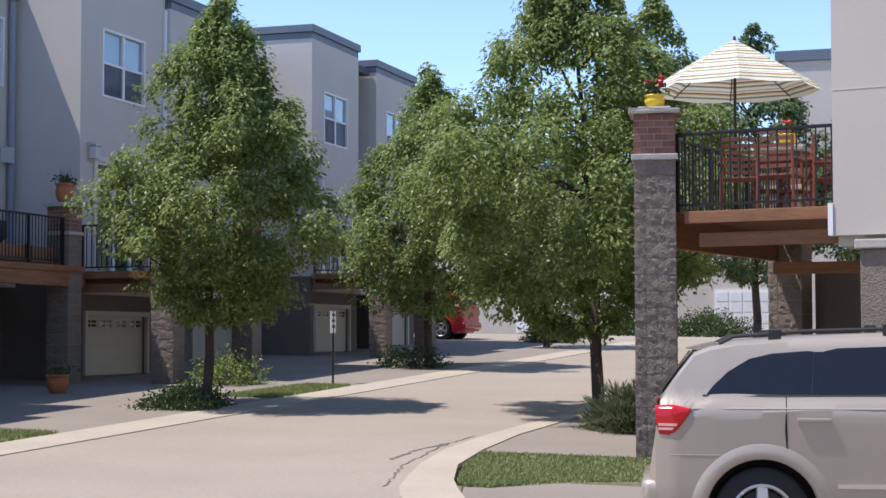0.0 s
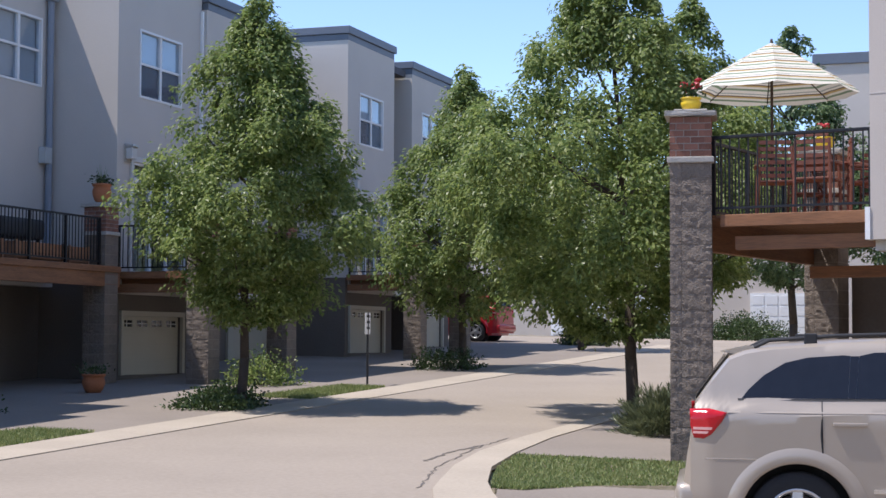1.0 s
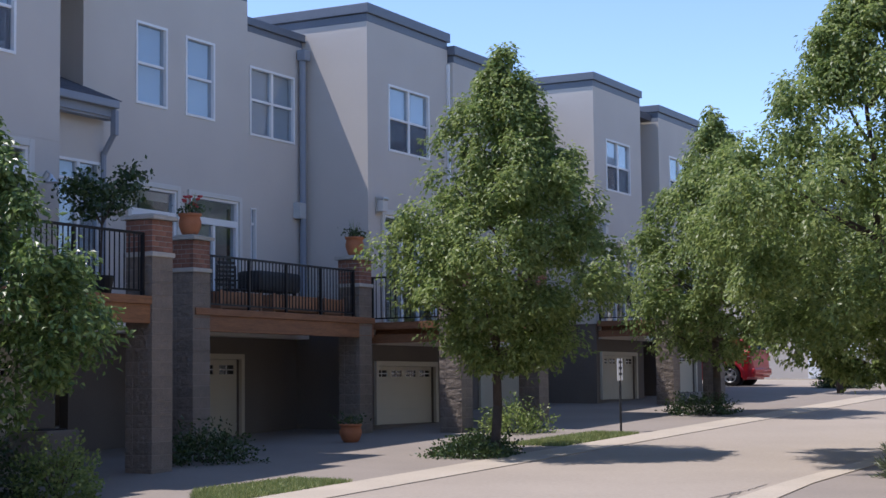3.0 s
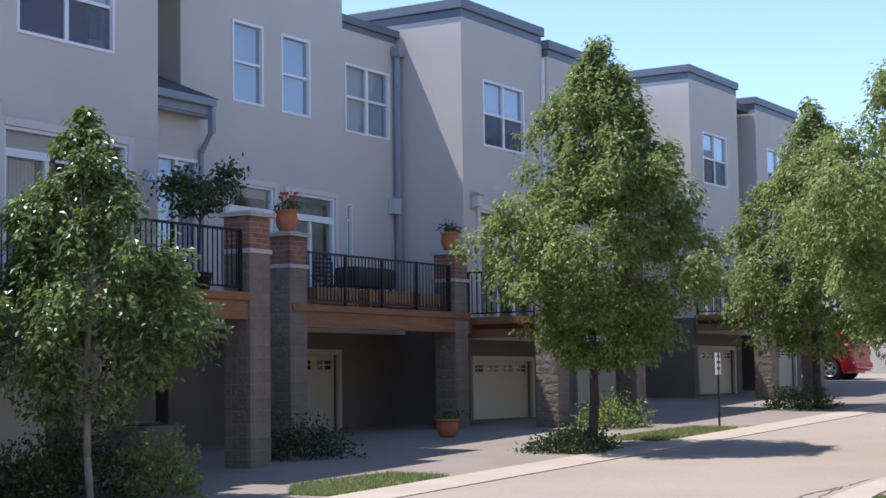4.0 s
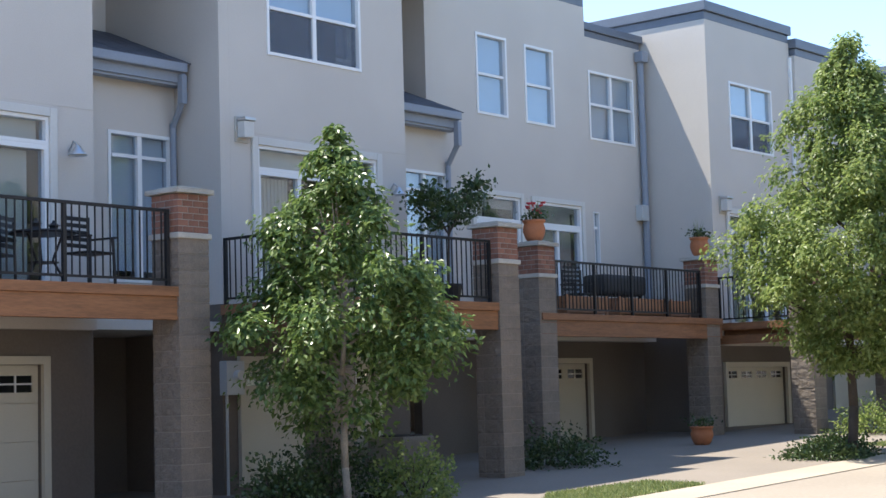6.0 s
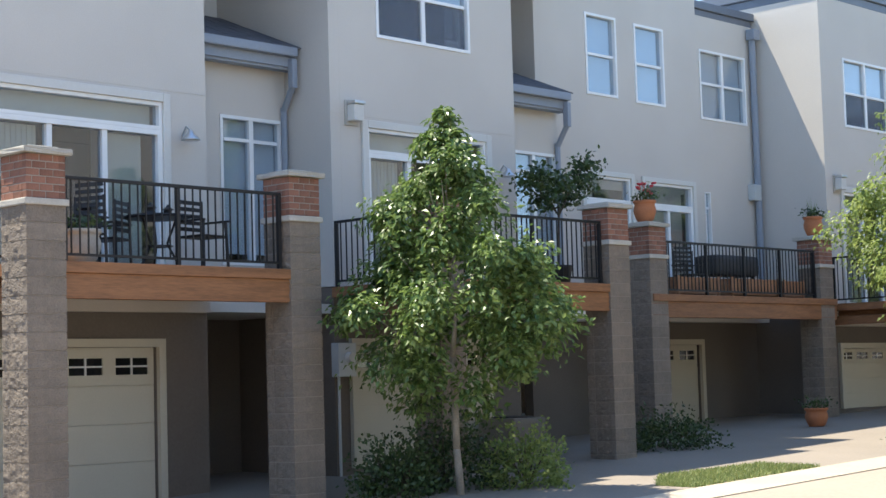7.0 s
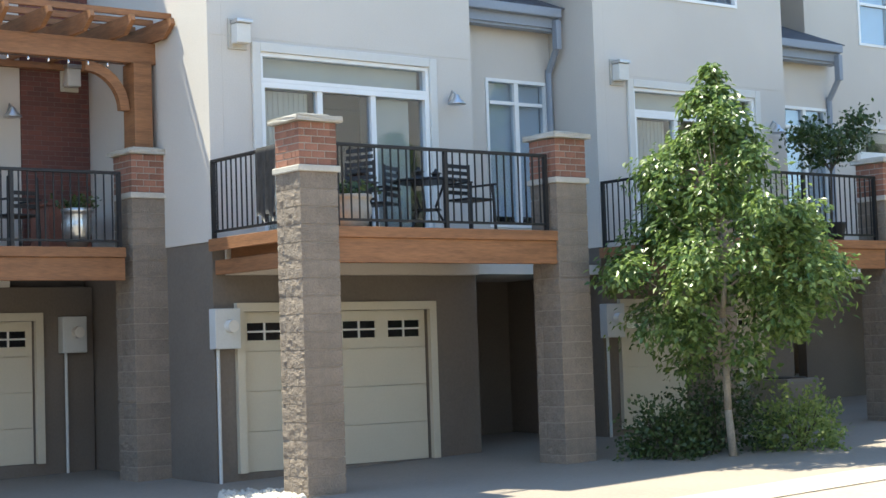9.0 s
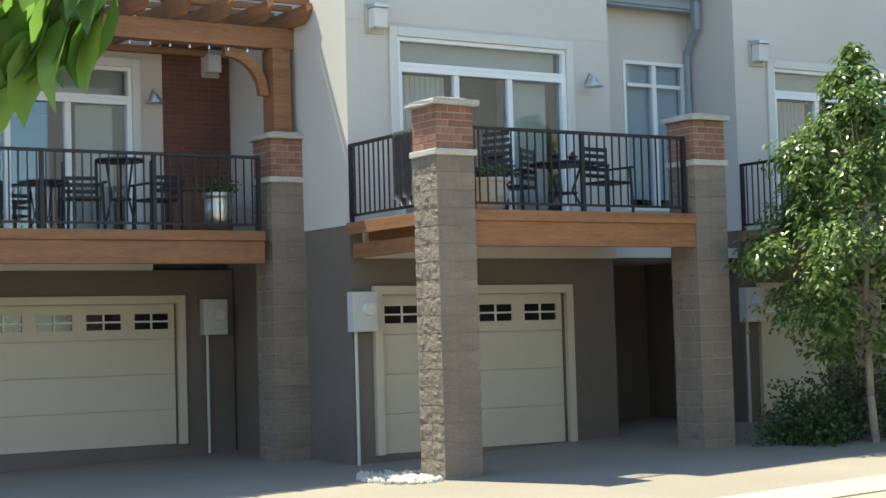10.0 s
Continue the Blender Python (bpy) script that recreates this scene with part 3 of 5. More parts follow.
def one_box(name, w, d, h, mat, bevel=0.004):
    bm = bmesh.new()
    box(bm, -w / 2, w / 2, -d / 2, d / 2, 0, h)
    bmesh.ops.bevel(bm, geom=bm.edges[:], offset=bevel, segments=1, affect="EDGES")
    me = mesh_of(name, bm)
    me.materials.append(mat)
    return me


BRICK_LONG = one_box("brick", 0.185, 0.09, 0.071, M_BRICK)
BRICK_HALF = one_box("brick", 0.08, 0.09, 0.071, M_BRICK)


def column(x, y, foot, band=3.70, turn=0, label="square column of grey split-face block with a brick top", group="deck columns"):
    """Split-face block up to a stone band, then brick, then a rough stone cap. x, y: its middle."""
    c = thing("stone_column", label, "column", group, at=(x, y, 0), turn=turn)
    c.scale = (0.91, 0.91, 1)
    n = int((band - 0.12 - foot) / COURSE)
    z0 = band - 0.06 - n * COURSE
    part("core", boxes((-SIDE / 2 + 0.011, SIDE / 2 - 0.011, -SIDE / 2 + 0.011, SIDE / 2 - 0.011, min(foot, z0) - 0.3, band), (-SIDE / 2 + 0.006, SIDE / 2 - 0.006, -SIDE / 2 + 0.006, SIDE / 2 - 0.006, band, band + 0.50)), M_MORTAR, c, "grey mortar core")
    rng = random.Random(int(x * 100 + y * 10))
    for i in range(-1, n):
        z = z0 + i * COURSE + 0.005
        turnz = rng.choice((0, 180))
        piece("block", rng.choice(WIDE), c, pose(0.078, 0, z, 0, 0, turnz))
        piece("block", rng.choice(SLIM), c, pose(-0.203, 0, z, 0, 0, turnz))
    rim = SIDE / 2 + 0.035
    part("stone_band", boxes((-rim, rim, -rim, rim, band - 0.07, band + 0.005), bevel=0.014), M_CAPSTONE, c, "rough pale stone band")
    hb = 0.083
    for i in range(6):
        z = band + 0.01 + i * hb
        for s in range(4):
            m = pose(0, 0, 0, 0, 0, 90 * s)
            u = -SIDE / 2
            for size, me in ((0.185, BRICK_LONG), (0.185, BRICK_LONG), (0.08, BRICK_HALF)) if i % 2 else ((0.08, BRICK_HALF), (0.185, BRICK_LONG), (0.185, BRICK_LONG)):
                piece("brick", me, c, m @ pose(u + size / 2, -SIDE / 2 + 0.045 + rng.uniform(-0.003, 0.003), z))
                u += size + 0.01
    zt = band + 0.01 + 6 * hb
    rim += 0.03
    bm = boxes((-rim, rim, -rim, rim, zt, zt + 0.06), bevel=0.012)
    bmesh.ops.subdivide_edges(bm, edges=bm.edges[:], cuts=2, use_grid_fill=True)
    for v in bm.verts:
        v.co += Vector((rng.uniform(-1, 1), rng.uniform(-1, 1), rng.uniform(-1, 1))) * 0.008
    box(bm, -rim + 0.12, rim - 0.12, -rim + 0.12, rim - 0.12, zt + 0.055, zt + 0.095, 0.015)
    part("cap", bm, M_CAPSTONE, c, "rough stone cap")
    return c


# ---------------------------------------------------------------- railings and decks
def railing(a, b, z, height=0.98, label="black iron balcony railing"):
    """Straight run from a to b (x, y), bottom at z."""
    a, b = Vector((*a, z)), Vector((*b, z))
    L = (b - a).length
    ang = math.degrees(math.atan2(b.y - a.y, b.x - a.x))
    r = thing("railing", label, "railing", "balcony railings", at=a, turn=ang)
    part("top_rail", boxes((0, L, -0.025, 0.025, height - 0.04, height), bevel=0.006), M_IRON, r)
    part("bottom_rail", boxes((0.002, L - 0.002, -0.015, 0.015, 0.07, 0.10)), M_IRON, r)
    posts = max(1, round(L / 1.4))
    bm = boxes((-0.025, 0.025, -0.024, 0.024, 0, height - 0.041))
    pm = mesh_of("post", bm)
    pm.materials.append(M_IRON)
    for i in range(posts + 1):
        piece("post", pm, r, pose(0.026 + (L - 0.052) * i / posts, 0, 0))
    bm = boxes((-0.008, 0.008, -0.008, 0.008, 0.1, height - 0.042))
    me = mesh_of("baluster", bm)
    me.materials.append(M_IRON)
    k = max(2, round(L / 0.115))
    for i in range(1, k):
        piece("baluster", me, r, pose(L * i / k, 0, 0))
    return r


def deck(X, front, y0, y1, z=3.0, sides=True, label="balcony deck of stained orange-brown timber"):
    d = thing("balcony_deck", label, "deck", "balcony decks")
    part("front_beam", boxes((front - 0.10, front, y0, y1, z - 0.42, z - 0.13), bevel=0.008), M_WOOD, d)
    part("rim_board", boxes((front - 0.06, front + 0.03, y0, y1, z - 0.128, z - 0.0), bevel=0.008), M_WOOD, d)
    if sides:
        part("side_board", boxes((X + 0.02, front - 0.12, y0 - 0.05, y0 + 0.0, z - 0.15, z), bevel=0.006), M_WOOD, d)
        part("side_beam", boxes((X + 0.02, front - 0.12, y0 + 0.04, y0 + 0.12, z - 0.44, z - 0.26), bevel=0.006), M_WOOD, d)
    n = int((front - 0.12 - X) / 0.14)
    bm = boxes((-0.065, 0.065, y0, y1, z - 0.035, z))
    me = mesh_of("plank", bm)
    me.materials.append(M_WOOD)
    for i in range(n):
        piece("plank", me, d, pose(front - 0.19 - i * 0.14, 0, 0))
    for i in range(3):
        yy = y0 + 0.3 + (y1 - y0 - 0.6) * i / 2
        part("joist", boxes((X + 0.02, front - 0.11, yy - 0.03, yy + 0.03, z - 0.25, z - 0.04)), M_WOOD, d)
    return d


FRONT = -15.95
for y, dz in ((Y_A, 0.0), (Y_B, -0.04), (Y_C, -0.10), (Y_D, 0.3)):
    f = ground_z(-16.2, y)
    column(-16.17, y + 0.10, f, 3.70 + dz)
    column(-16.17, y + 3.94, ground_z(-16.2, y + 4), 3.70 + dz)
    deck(-18.2, FRONT, y - 0.02, y + 4.2, 3.02 + dz)
    railing((-16.05, y + 0.40), (-16.05, y + 3.64), 3.02 + dz)
    railing((-18.12, y - 0.03), (-16.47, y - 0.03), 3.02 + dz)
column(-18.05, 24.40, ground_z(-18, 24), 3.70)
column(-18.05, 30.15, ground_z(-18, 30), 3.70)
deck(-19.7, -17.8, 24.2, 30.5, 3.0, sides=False)
railing((-17.9, 24.75), (-17.9, 29.85), 3.0)


# ---------------------------------------------------------------- trees
def crown_mesh(name, lo, hi, radius, leaves, clumps, size, mat, seed, tuft=0.27, centre=(0, 0)):
    """Leaves laid like shingles over many drooping tufts, which sit at the branch tips of an uneven crown. radius: function of the height's share."""
    rng = np.random.default_rng(seed)
    wide = max(radius(k / 40) for k in range(41))
    share = rng.uniform(0, 1, clumps * 4)
    keep = rng.uniform(0, 1, len(share)) < np.array([radius(k) for k in share]) / wide + 0.10
    share = share[keep][:clumps]
    share[:4] = (0.99, 0.96, 0.93, 0.90)
    full = np.array([radius(k) for k in share])
    ang = rng.uniform(0, 2 * math.pi, len(share))
    lump = 1 + 0.12 * np.sin(3 * ang + 6 * share + seed) + 0.10 * np.sin(5 * ang - 11 * share + 2 * seed)
    depth = np.clip(1.02 - np.abs(rng.normal(0, 0.22, len(share))) + rng.normal(0, 0.05, len(share)), 0.1, 1.14)
    tr = tuft * rng.uniform(0.65, 1.25, len(share)) * (0.55 + 0.45 * np.minimum(1, full / wide * 1.6))
    rad = np.maximum(0, full * lump * depth - tr * 0.55)
    out = np.stack([np.cos(ang), np.sin(ang), np.zeros(len(share))], 1)
    cen = np.stack([centre[0] + rad * np.cos(ang), centre[1] + rad * np.sin(ang), lo + (hi - lo) * share - tr * 0.6], 1)
    n = leaves // len(cen)
    d = rng.normal(0, 1, (len(cen), n, 3))
    d /= np.linalg.norm(d, axis=2, keepdims=True)
    d = d + out[:, None] * 0.35 + np.array([0, 0, 0.38])
    d /= np.linalg.norm(d, axis=2, keepdims=True)
    reach = tr[:, None, None] * rng.uniform(0.5, 1.05, (len(cen), n, 1))
    bend = 1 + 0.35 * np.sin(4 * np.arctan2(d[:, :, 1:2], d[:, :, 0:1]) + ang[:, None, None] * 7)
    pos = cen[:, None] + d * reach * bend * np.array([1.05, 1.05, 0.8])
    pos[:, :, 2] -= 0.4 * (np.linalg.norm(d[:, :, :2] * reach, axis=2)) ** 2 / tr[:, None]
    tone = d * 0.7 + np.array([-0.12, -0.1, 0.6]) + rng.normal(0, 0.42, d.shape)
    pos, nor, d = pos.reshape(-1, 3), tone.reshape(-1, 3), d.reshape(-1, 3)
    N = len(pos)
    nor /= np.linalg.norm(nor, axis=1, keepdims=True)
    axis = d * np.array([1, 1, 0]) * 0.9 + np.array([0, 0, -0.45]) + rng.normal(0, 0.5, (N, 3))
    axis -= nor * np.sum(axis * nor, axis=1, keepdims=True)
    axis /= np.linalg.norm(axis, axis=1, keepdims=True) + 1e-6
    side = np.cross(nor, axis)
    ln, wd = size * rng.uniform(0.75, 1.3, (N, 1)), size * rng.uniform(0.24, 0.36, (N, 1))
    v = np.zeros((N, 4, 3))
    v[:, 0] = pos
    v[:, 1] = pos + axis * ln * 0.45 + side * wd + nor * wd * 0.3
    v[:, 2] = pos + axis * ln - nor * ln * 0.12
    v[:, 3] = pos + axis * ln * 0.45 - side * wd + nor * wd * 0.3
    idx = np.arange(N)[:, None] * 4
    f = np.concatenate([idx + np.array([0, 1, 2]), idx + np.array([0, 2, 3])])
    me = bpy.data.meshes.new(name)
    me.from_pydata(v.reshape(-1, 3).tolist(), [], f.tolist())
    me.materials.append(mat)
    return me


def tree(x, y, top, low, width, trunk=0.09, label="leafy young pear tree with a pointed crown", leaves=42000, clumps=900, size=0.085, mat=None, bark=None, seed=1, foot=None, peak=0.30, off=(0, 0), tuft=0.27, taper=0.8):
    z = ground_z(x, y) if foot is None else foot
    t = thing("tree", label, "tree", at=(x, y, z))
    H = top - z
    rng = random.Random(seed)
    bm = bmesh.new()
    p = Vector((0, 0, -0.1))
    joints = [p]
    for i in range(1, 9):
        joints.append(Vector((off[0] * i / 8 + rng.uniform(-0.04, 0.04), off[1] * i / 8 + rng.uniform(-0.04, 0.04), H * 0.93 * i / 8)))
    for i in range(8):
        rod(bm, joints[i], joints[i + 1], trunk * (1 - i / 8.6), trunk * (1 - (i + 1) / 8.6), 9)
    part("trunk", bm, bark or M_BARK, t, "slender trunk", True)

    def radius(s):
        return width / 2 * (min(1, (s / peak)) ** 0.6 if s < peak else max(0.0, 1 - (s - peak) / (1 - peak)) ** taper + 0.03)

    for i in range(15):
        s = rng.uniform(0.02, 0.7)
        zz = low - z + (top - low) * s
        a = rng.uniform(0, 6.283)
        r = radius(s + 0.15) * 0.8
        st = Vector((off[0] * zz / H, off[1] * zz / H, max(0.5, zz - 0.35)))
        mid = st + Vector((math.cos(a) * r * 0.5, math.sin(a) * r * 0.5, 0.35))
        bm = rod(bmesh.new(), st, mid, trunk * 0.35, trunk * 0.22, 6)
        rod(bm, mid, mid + Vector((math.cos(a) * r * 0.45, math.sin(a) * r * 0.45, 0.45)), trunk * 0.22, trunk * 0.1, 6)
        part("limb", bm, bark or M_BARK, t)
    part("crown", crown_mesh("crown", low - z, top - z, radius, leaves, clumps, size, mat or M_LEAF, seed, tuft, centre=off), None, t, "dense drooping green foliage")
    return t


tree(-14.7, 15.75, 5.12, 1.2, 3.15, 0.055, "small young pear tree with glossy pale green leaves", 17000, 105, 0.10, M_LEAF_GLOSS, bark=M_BARK_PALE, seed=4, peak=0.36, off=(-0.08, -0.06), tuft=0.36, taper=0.9)
tree(-12.75, 25.9, 7.5, 1.9, 4.15, 0.09, seed=6, peak=0.32, leaves=54000, clumps=280, size=0.092, tuft=0.35, taper=0.8, off=(0.22, 0.12))
tree(-13.35, 39.5, 8.4, 2.2, 4.9, 0.11, seed=8, size=0.115, leaves=34000, clumps=230, tuft=0.42, taper=0.9)
tree(-6.1, 26.7, 8.3, 1.75, 6.2, 0.11, seed=11, leaves=78000, clumps=380, size=0.092, peak=0.36, off=(-0.35, -0.1), tuft=0.37, taper=1.1)






# ---------------------------------------------------------------- the unit with the pergola
def pergola_house():
    h = thing("house", "recessed townhouse in pale stucco and dark red brick", "townhouse", "row of townhouses")
    X, gz = -21.6, -0.3
    door = (6.2, 8.85, 3.02, 5.40)
    part("wall", holed_wall("x", X, 0.0, 9.31, 2.74, 10.9, [door], 0.2), M_STUCCO_WARM, h, "pale stucco front")
    part("brick_wall", holed_wall("x", X + 0.03, 9.312, 10.32, 2.74, 10.9, (), 0.2), M_BRICKWALL, h, "dark red brick panel")
    part("lower_wall", holed_wall("x", X, 0.0, 10.32, gz, 2.6, [(4.6, 9.45, 0.2, 2.14)], 0.2), M_BLOCKWALL, h, "dark painted block ground floor")
    part("trim", boxes((X - 0.2, X + 0.04, 0.0, 9.1, 2.602, 2.738)), M_TRIM, h)
    garage_door(h, X + 0.05, 4.6, 9.45, 0.2, 2.14, 7)
    sliding_door(h, X, *door[:3], door[3], 4.95)
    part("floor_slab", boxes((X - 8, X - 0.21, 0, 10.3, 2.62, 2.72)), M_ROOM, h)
    part("back_wall", boxes((X - 8.2, X - 8, 0, 10.3, gz, 10.9)), M_STUCCO, h)
    part("flat_roof", boxes((X - 8, X - 0.21, 0, 10.3, 10.4, 10.6)), M_SHINGLE, h)
    parapet(h, X - 5, X, 0.0, 10.25, 10.902, 11.3)
    return h


M_BRICKWALL = bpy.data.materials.new("brick_panel")
M_BRICKWALL.use_nodes = True
_n, _l = M_BRICKWALL.node_tree.nodes, M_BRICKWALL.node_tree.links.new
_bt, _co, _mp = _n.new("ShaderNodeTexBrick"), _n.new("ShaderNodeTexCoord"), _n.new("ShaderNodeMapping")
_mp.inputs["Rotation"].default_value = (0, radians(90), radians(90))
_bt.inputs["Color1"].default_value, _bt.inputs["Color2"].default_value, _bt.inputs["Mortar"].default_value = (0.17, 0.06, 0.045, 1), (0.11, 0.045, 0.038, 1), (0.2, 0.17, 0.15, 1)
_bt.inputs["Scale"].default_value = 5.0
_bt.inputs["Mortar Size"].default_value = 0.012
_bt.inputs["Brick Width"].default_value, _bt.inputs["Row Height"].default_value = 1.0, 0.34
_sep, _cmb = _n.new("ShaderNodeSeparateXYZ"), _n.new("ShaderNodeCombineXYZ")
_l(_co.outputs["Object"], _sep.inputs[0])
_l(_sep.outputs["Y"], _cmb.inputs["X"])
_l(_sep.outputs["Z"], _cmb.inputs["Y"])
_l(_cmb.outputs[0], _bt.inputs["Vector"])
_l(_bt.outputs["Color"], _n["Principled BSDF"].inputs["Base Color"])
_n["Principled BSDF"].inputs["Roughness"].default_value = 0.9
_bp = _n.new("ShaderNodeBump")
_bp.inputs["Distance"].default_value = 0.01
_bp.invert = True
_l(_bt.outputs["Fac"], _bp.inputs["Height"])
_l(_bp.outputs[0], _n["Principled BSDF"].inputs["Normal"])

M_CHROME_BULB = material("bulb_glass", (0.85, 0.85, 0.85), 0.08, metal=0.7, vary=0.02)
pergola_house()
column(-19.68, 10.12, ground_z(-19.7, 10), 3.71)
deck(-21.6, -19.42, 3.8, 9.75, 3.0, sides=False)
railing((-19.5, 3.9), (-19.5, 9.74), 3.0)


def pergola():
    p = thing("pergola", "stained timber pergola with curved brackets over a balcony", "pergola", at=(0, 0, 0.06))
    z = 4.25
    part("post", boxes((-19.84, -19.52, 9.98, 10.24, z, 5.36), bevel=0.012), M_WOOD, p)
    part("post", boxes((-19.84, -19.52, 4.0, 4.3, 2.94, 5.36), bevel=0.012), M_WOOD, p)
    part("beam", boxes((-19.78, -19.58, 3.6, 10.38, 5.362, 5.64), bevel=0.012), M_WOOD, p)
    part("ledger", boxes((-21.59, -21.48, 3.6, 10.30, 5.55, 5.64), bevel=0.008), M_WOOD, p)
    for i in range(12):
        y = 10.28 - i * 0.56
        bm = bmesh.new()
        prof = [(-21.6, 5.645), (-21.6, 5.88), (-19.02, 5.88), (-18.98, 5.80), (-19.22, 5.645)]
        a = [bm.verts.new((u, y - 0.03, w)) for u, w in prof]
        b = [bm.verts.new((u, y + 0.03, w)) for u, w in prof]
        bm.faces.new(a)
        bm.faces.new(b[::-1])
        for k in range(5):
            bm.faces.new((a[k], b[k], b[(k + 1) % 5], a[(k + 1) % 5]))
        part("rafter", bm, M_WOOD, p)
    for i in range(5):
        x = -19.15 - i * 0.5
        part("purlin", boxes((x - 0.025, x + 0.025, 3.6, 10.36, 5.882, 5.96)), M_WOOD, p)
    bm = bmesh.new()
    pts = []
    for i in range(9):
        a = radians(90 * i / 8)
        pts.append((9.97 - 0.62 + 0.62 * math.sin(a), 5.36 - 0.62 + 0.62 * math.cos(a)))
    rows = []
    for i, (yy, zz) in enumerate(pts):
        a = radians(90 * i / 8)
        iy, iz = yy - 0.13 * math.sin(a), zz - 0.13 * math.cos(a)
        rows.append([bm.verts.new(q) for q in ((-19.73, yy, zz), (-19.63, yy, zz), (-19.63, iy, iz), (-19.73, iy, iz))])
    for a, b in zip(rows, rows[1:]):
        for k in range(4):
            bm.faces.new((a[k], a[(k + 1) % 4], b[(k + 1) % 4], b[k]))
    bm.faces.new(rows[0])
    bm.faces.new(rows[-1])
    part("bracket", bm, M_WOOD, p, "curved timber bracket")
    return p


pergola()
string = thing("string_lights", "string of small clear bulbs under the pergola beam", "string lights")
part("cable", rod(bmesh.new(), (-19.56, 4.3, 5.395), (-19.56, 9.85, 5.395), 0.005, sides=5), M_DARK, string)
bulb = lathe(bmesh.new(), [(0.006, 0.03), (0.014, 0.015), (0.018, 0.0), (0.012, -0.014), (0.003, -0.018)], 8)
bulb = mesh_of("bulb", bulb)
bulb.materials.append(M_CHROME_BULB)
for k in range(20):
    piece("bulb", bulb, string, pose(-19.56, 4.5 + k * 0.27, 5.36))


# ---------------------------------------------------------------- fittings on the walls
def wall_box_lamp(x, y, z, label="silver box-shaped wall lamp on a grey back plate"):
    l = thing("wall_lamp", label, "lamp", "wall lamps", at=(x, y, z))
    part("back_plate", boxes((0.003, 0.03, -0.135, 0.135, -0.20, 0.19), bevel=0.008), M_CAPSTONE, l)
    part("shade", boxes((0.031, 0.19, -0.10, 0.10, -0.14, 0.11), bevel=0.015), M_TRIM, l, "pale grey metal box shade")
    part("hood", boxes((0.031, 0.22, -0.115, 0.115, 0.112, 0.165), bevel=0.012), M_SILVER, l, "bright metal hood")
    return l


for y, dz in ((Y_A, 0.0), (Y_B, 0.0), (Y_C, -0.15), (Y_D, 0.3)):
    wall_box_lamp(-18.2, y + 0.42, 5.63 + dz)
wall_box_lamp(-21.57, 10.02, 5.52)


def sconce(x, y, z):
    s = thing("wall_light", "small galvanised barn-style wall light", "lamp", "barn lights", at=(x, y, z))
    part("arm", rod(rod(bmesh.new(), (0.003, 0, 0), (0.10, 0, 0.12), 0.013), (0.10, 0, 0.12), (0.19, 0, 0.05), 0.013), M_SILVER, s)
    part("shade", lathe(bmesh.new(), [(0.13, -0.08), (0.12, -0.06), (0.055, 0.0), (0.035, 0.05), (0.01, 0.06)], 18, (0.19, 0, 0)), M_SILVER, s, "bell-shaped metal shade", True)
    return s


sconce(-18.2, Y_A + 3.77, 5.0)
sconce(-21.6, 9.12, 4.98)
sconce(-18.2, Y_B + 3.77, 4.95)


def meter(x, y, z, foot):
    m = thing("electric_meter", "grey electric meter cabinet with round glass meter and conduit", "meter box", "meters", at=(x, y, z))
    part("cabinet", boxes((0.003, 0.16, -0.18, 0.18, -0.26, 0.24), bevel=0.012), M_GREYBOX, m)
    part("dial", rod(bmesh.new(), (0.16, 0.03, 0.02), (0.25, 0.03, 0.02), 0.085, 0.075, 18), M_TRIM, m, "round glass meter")
    part("conduit", rod(bmesh.new(), (0.07, -0.10, -0.26), (0.07, -0.10, foot - z), 0.022), M_GREYBOX, m)
    return m


meter(-18.25, Y_A + 0.13, 1.92, 0.0)
meter(-18.25, Y_B + 0.13, 1.92, 0.15)
meter(-21.6, 9.98, 1.95, 0.05)


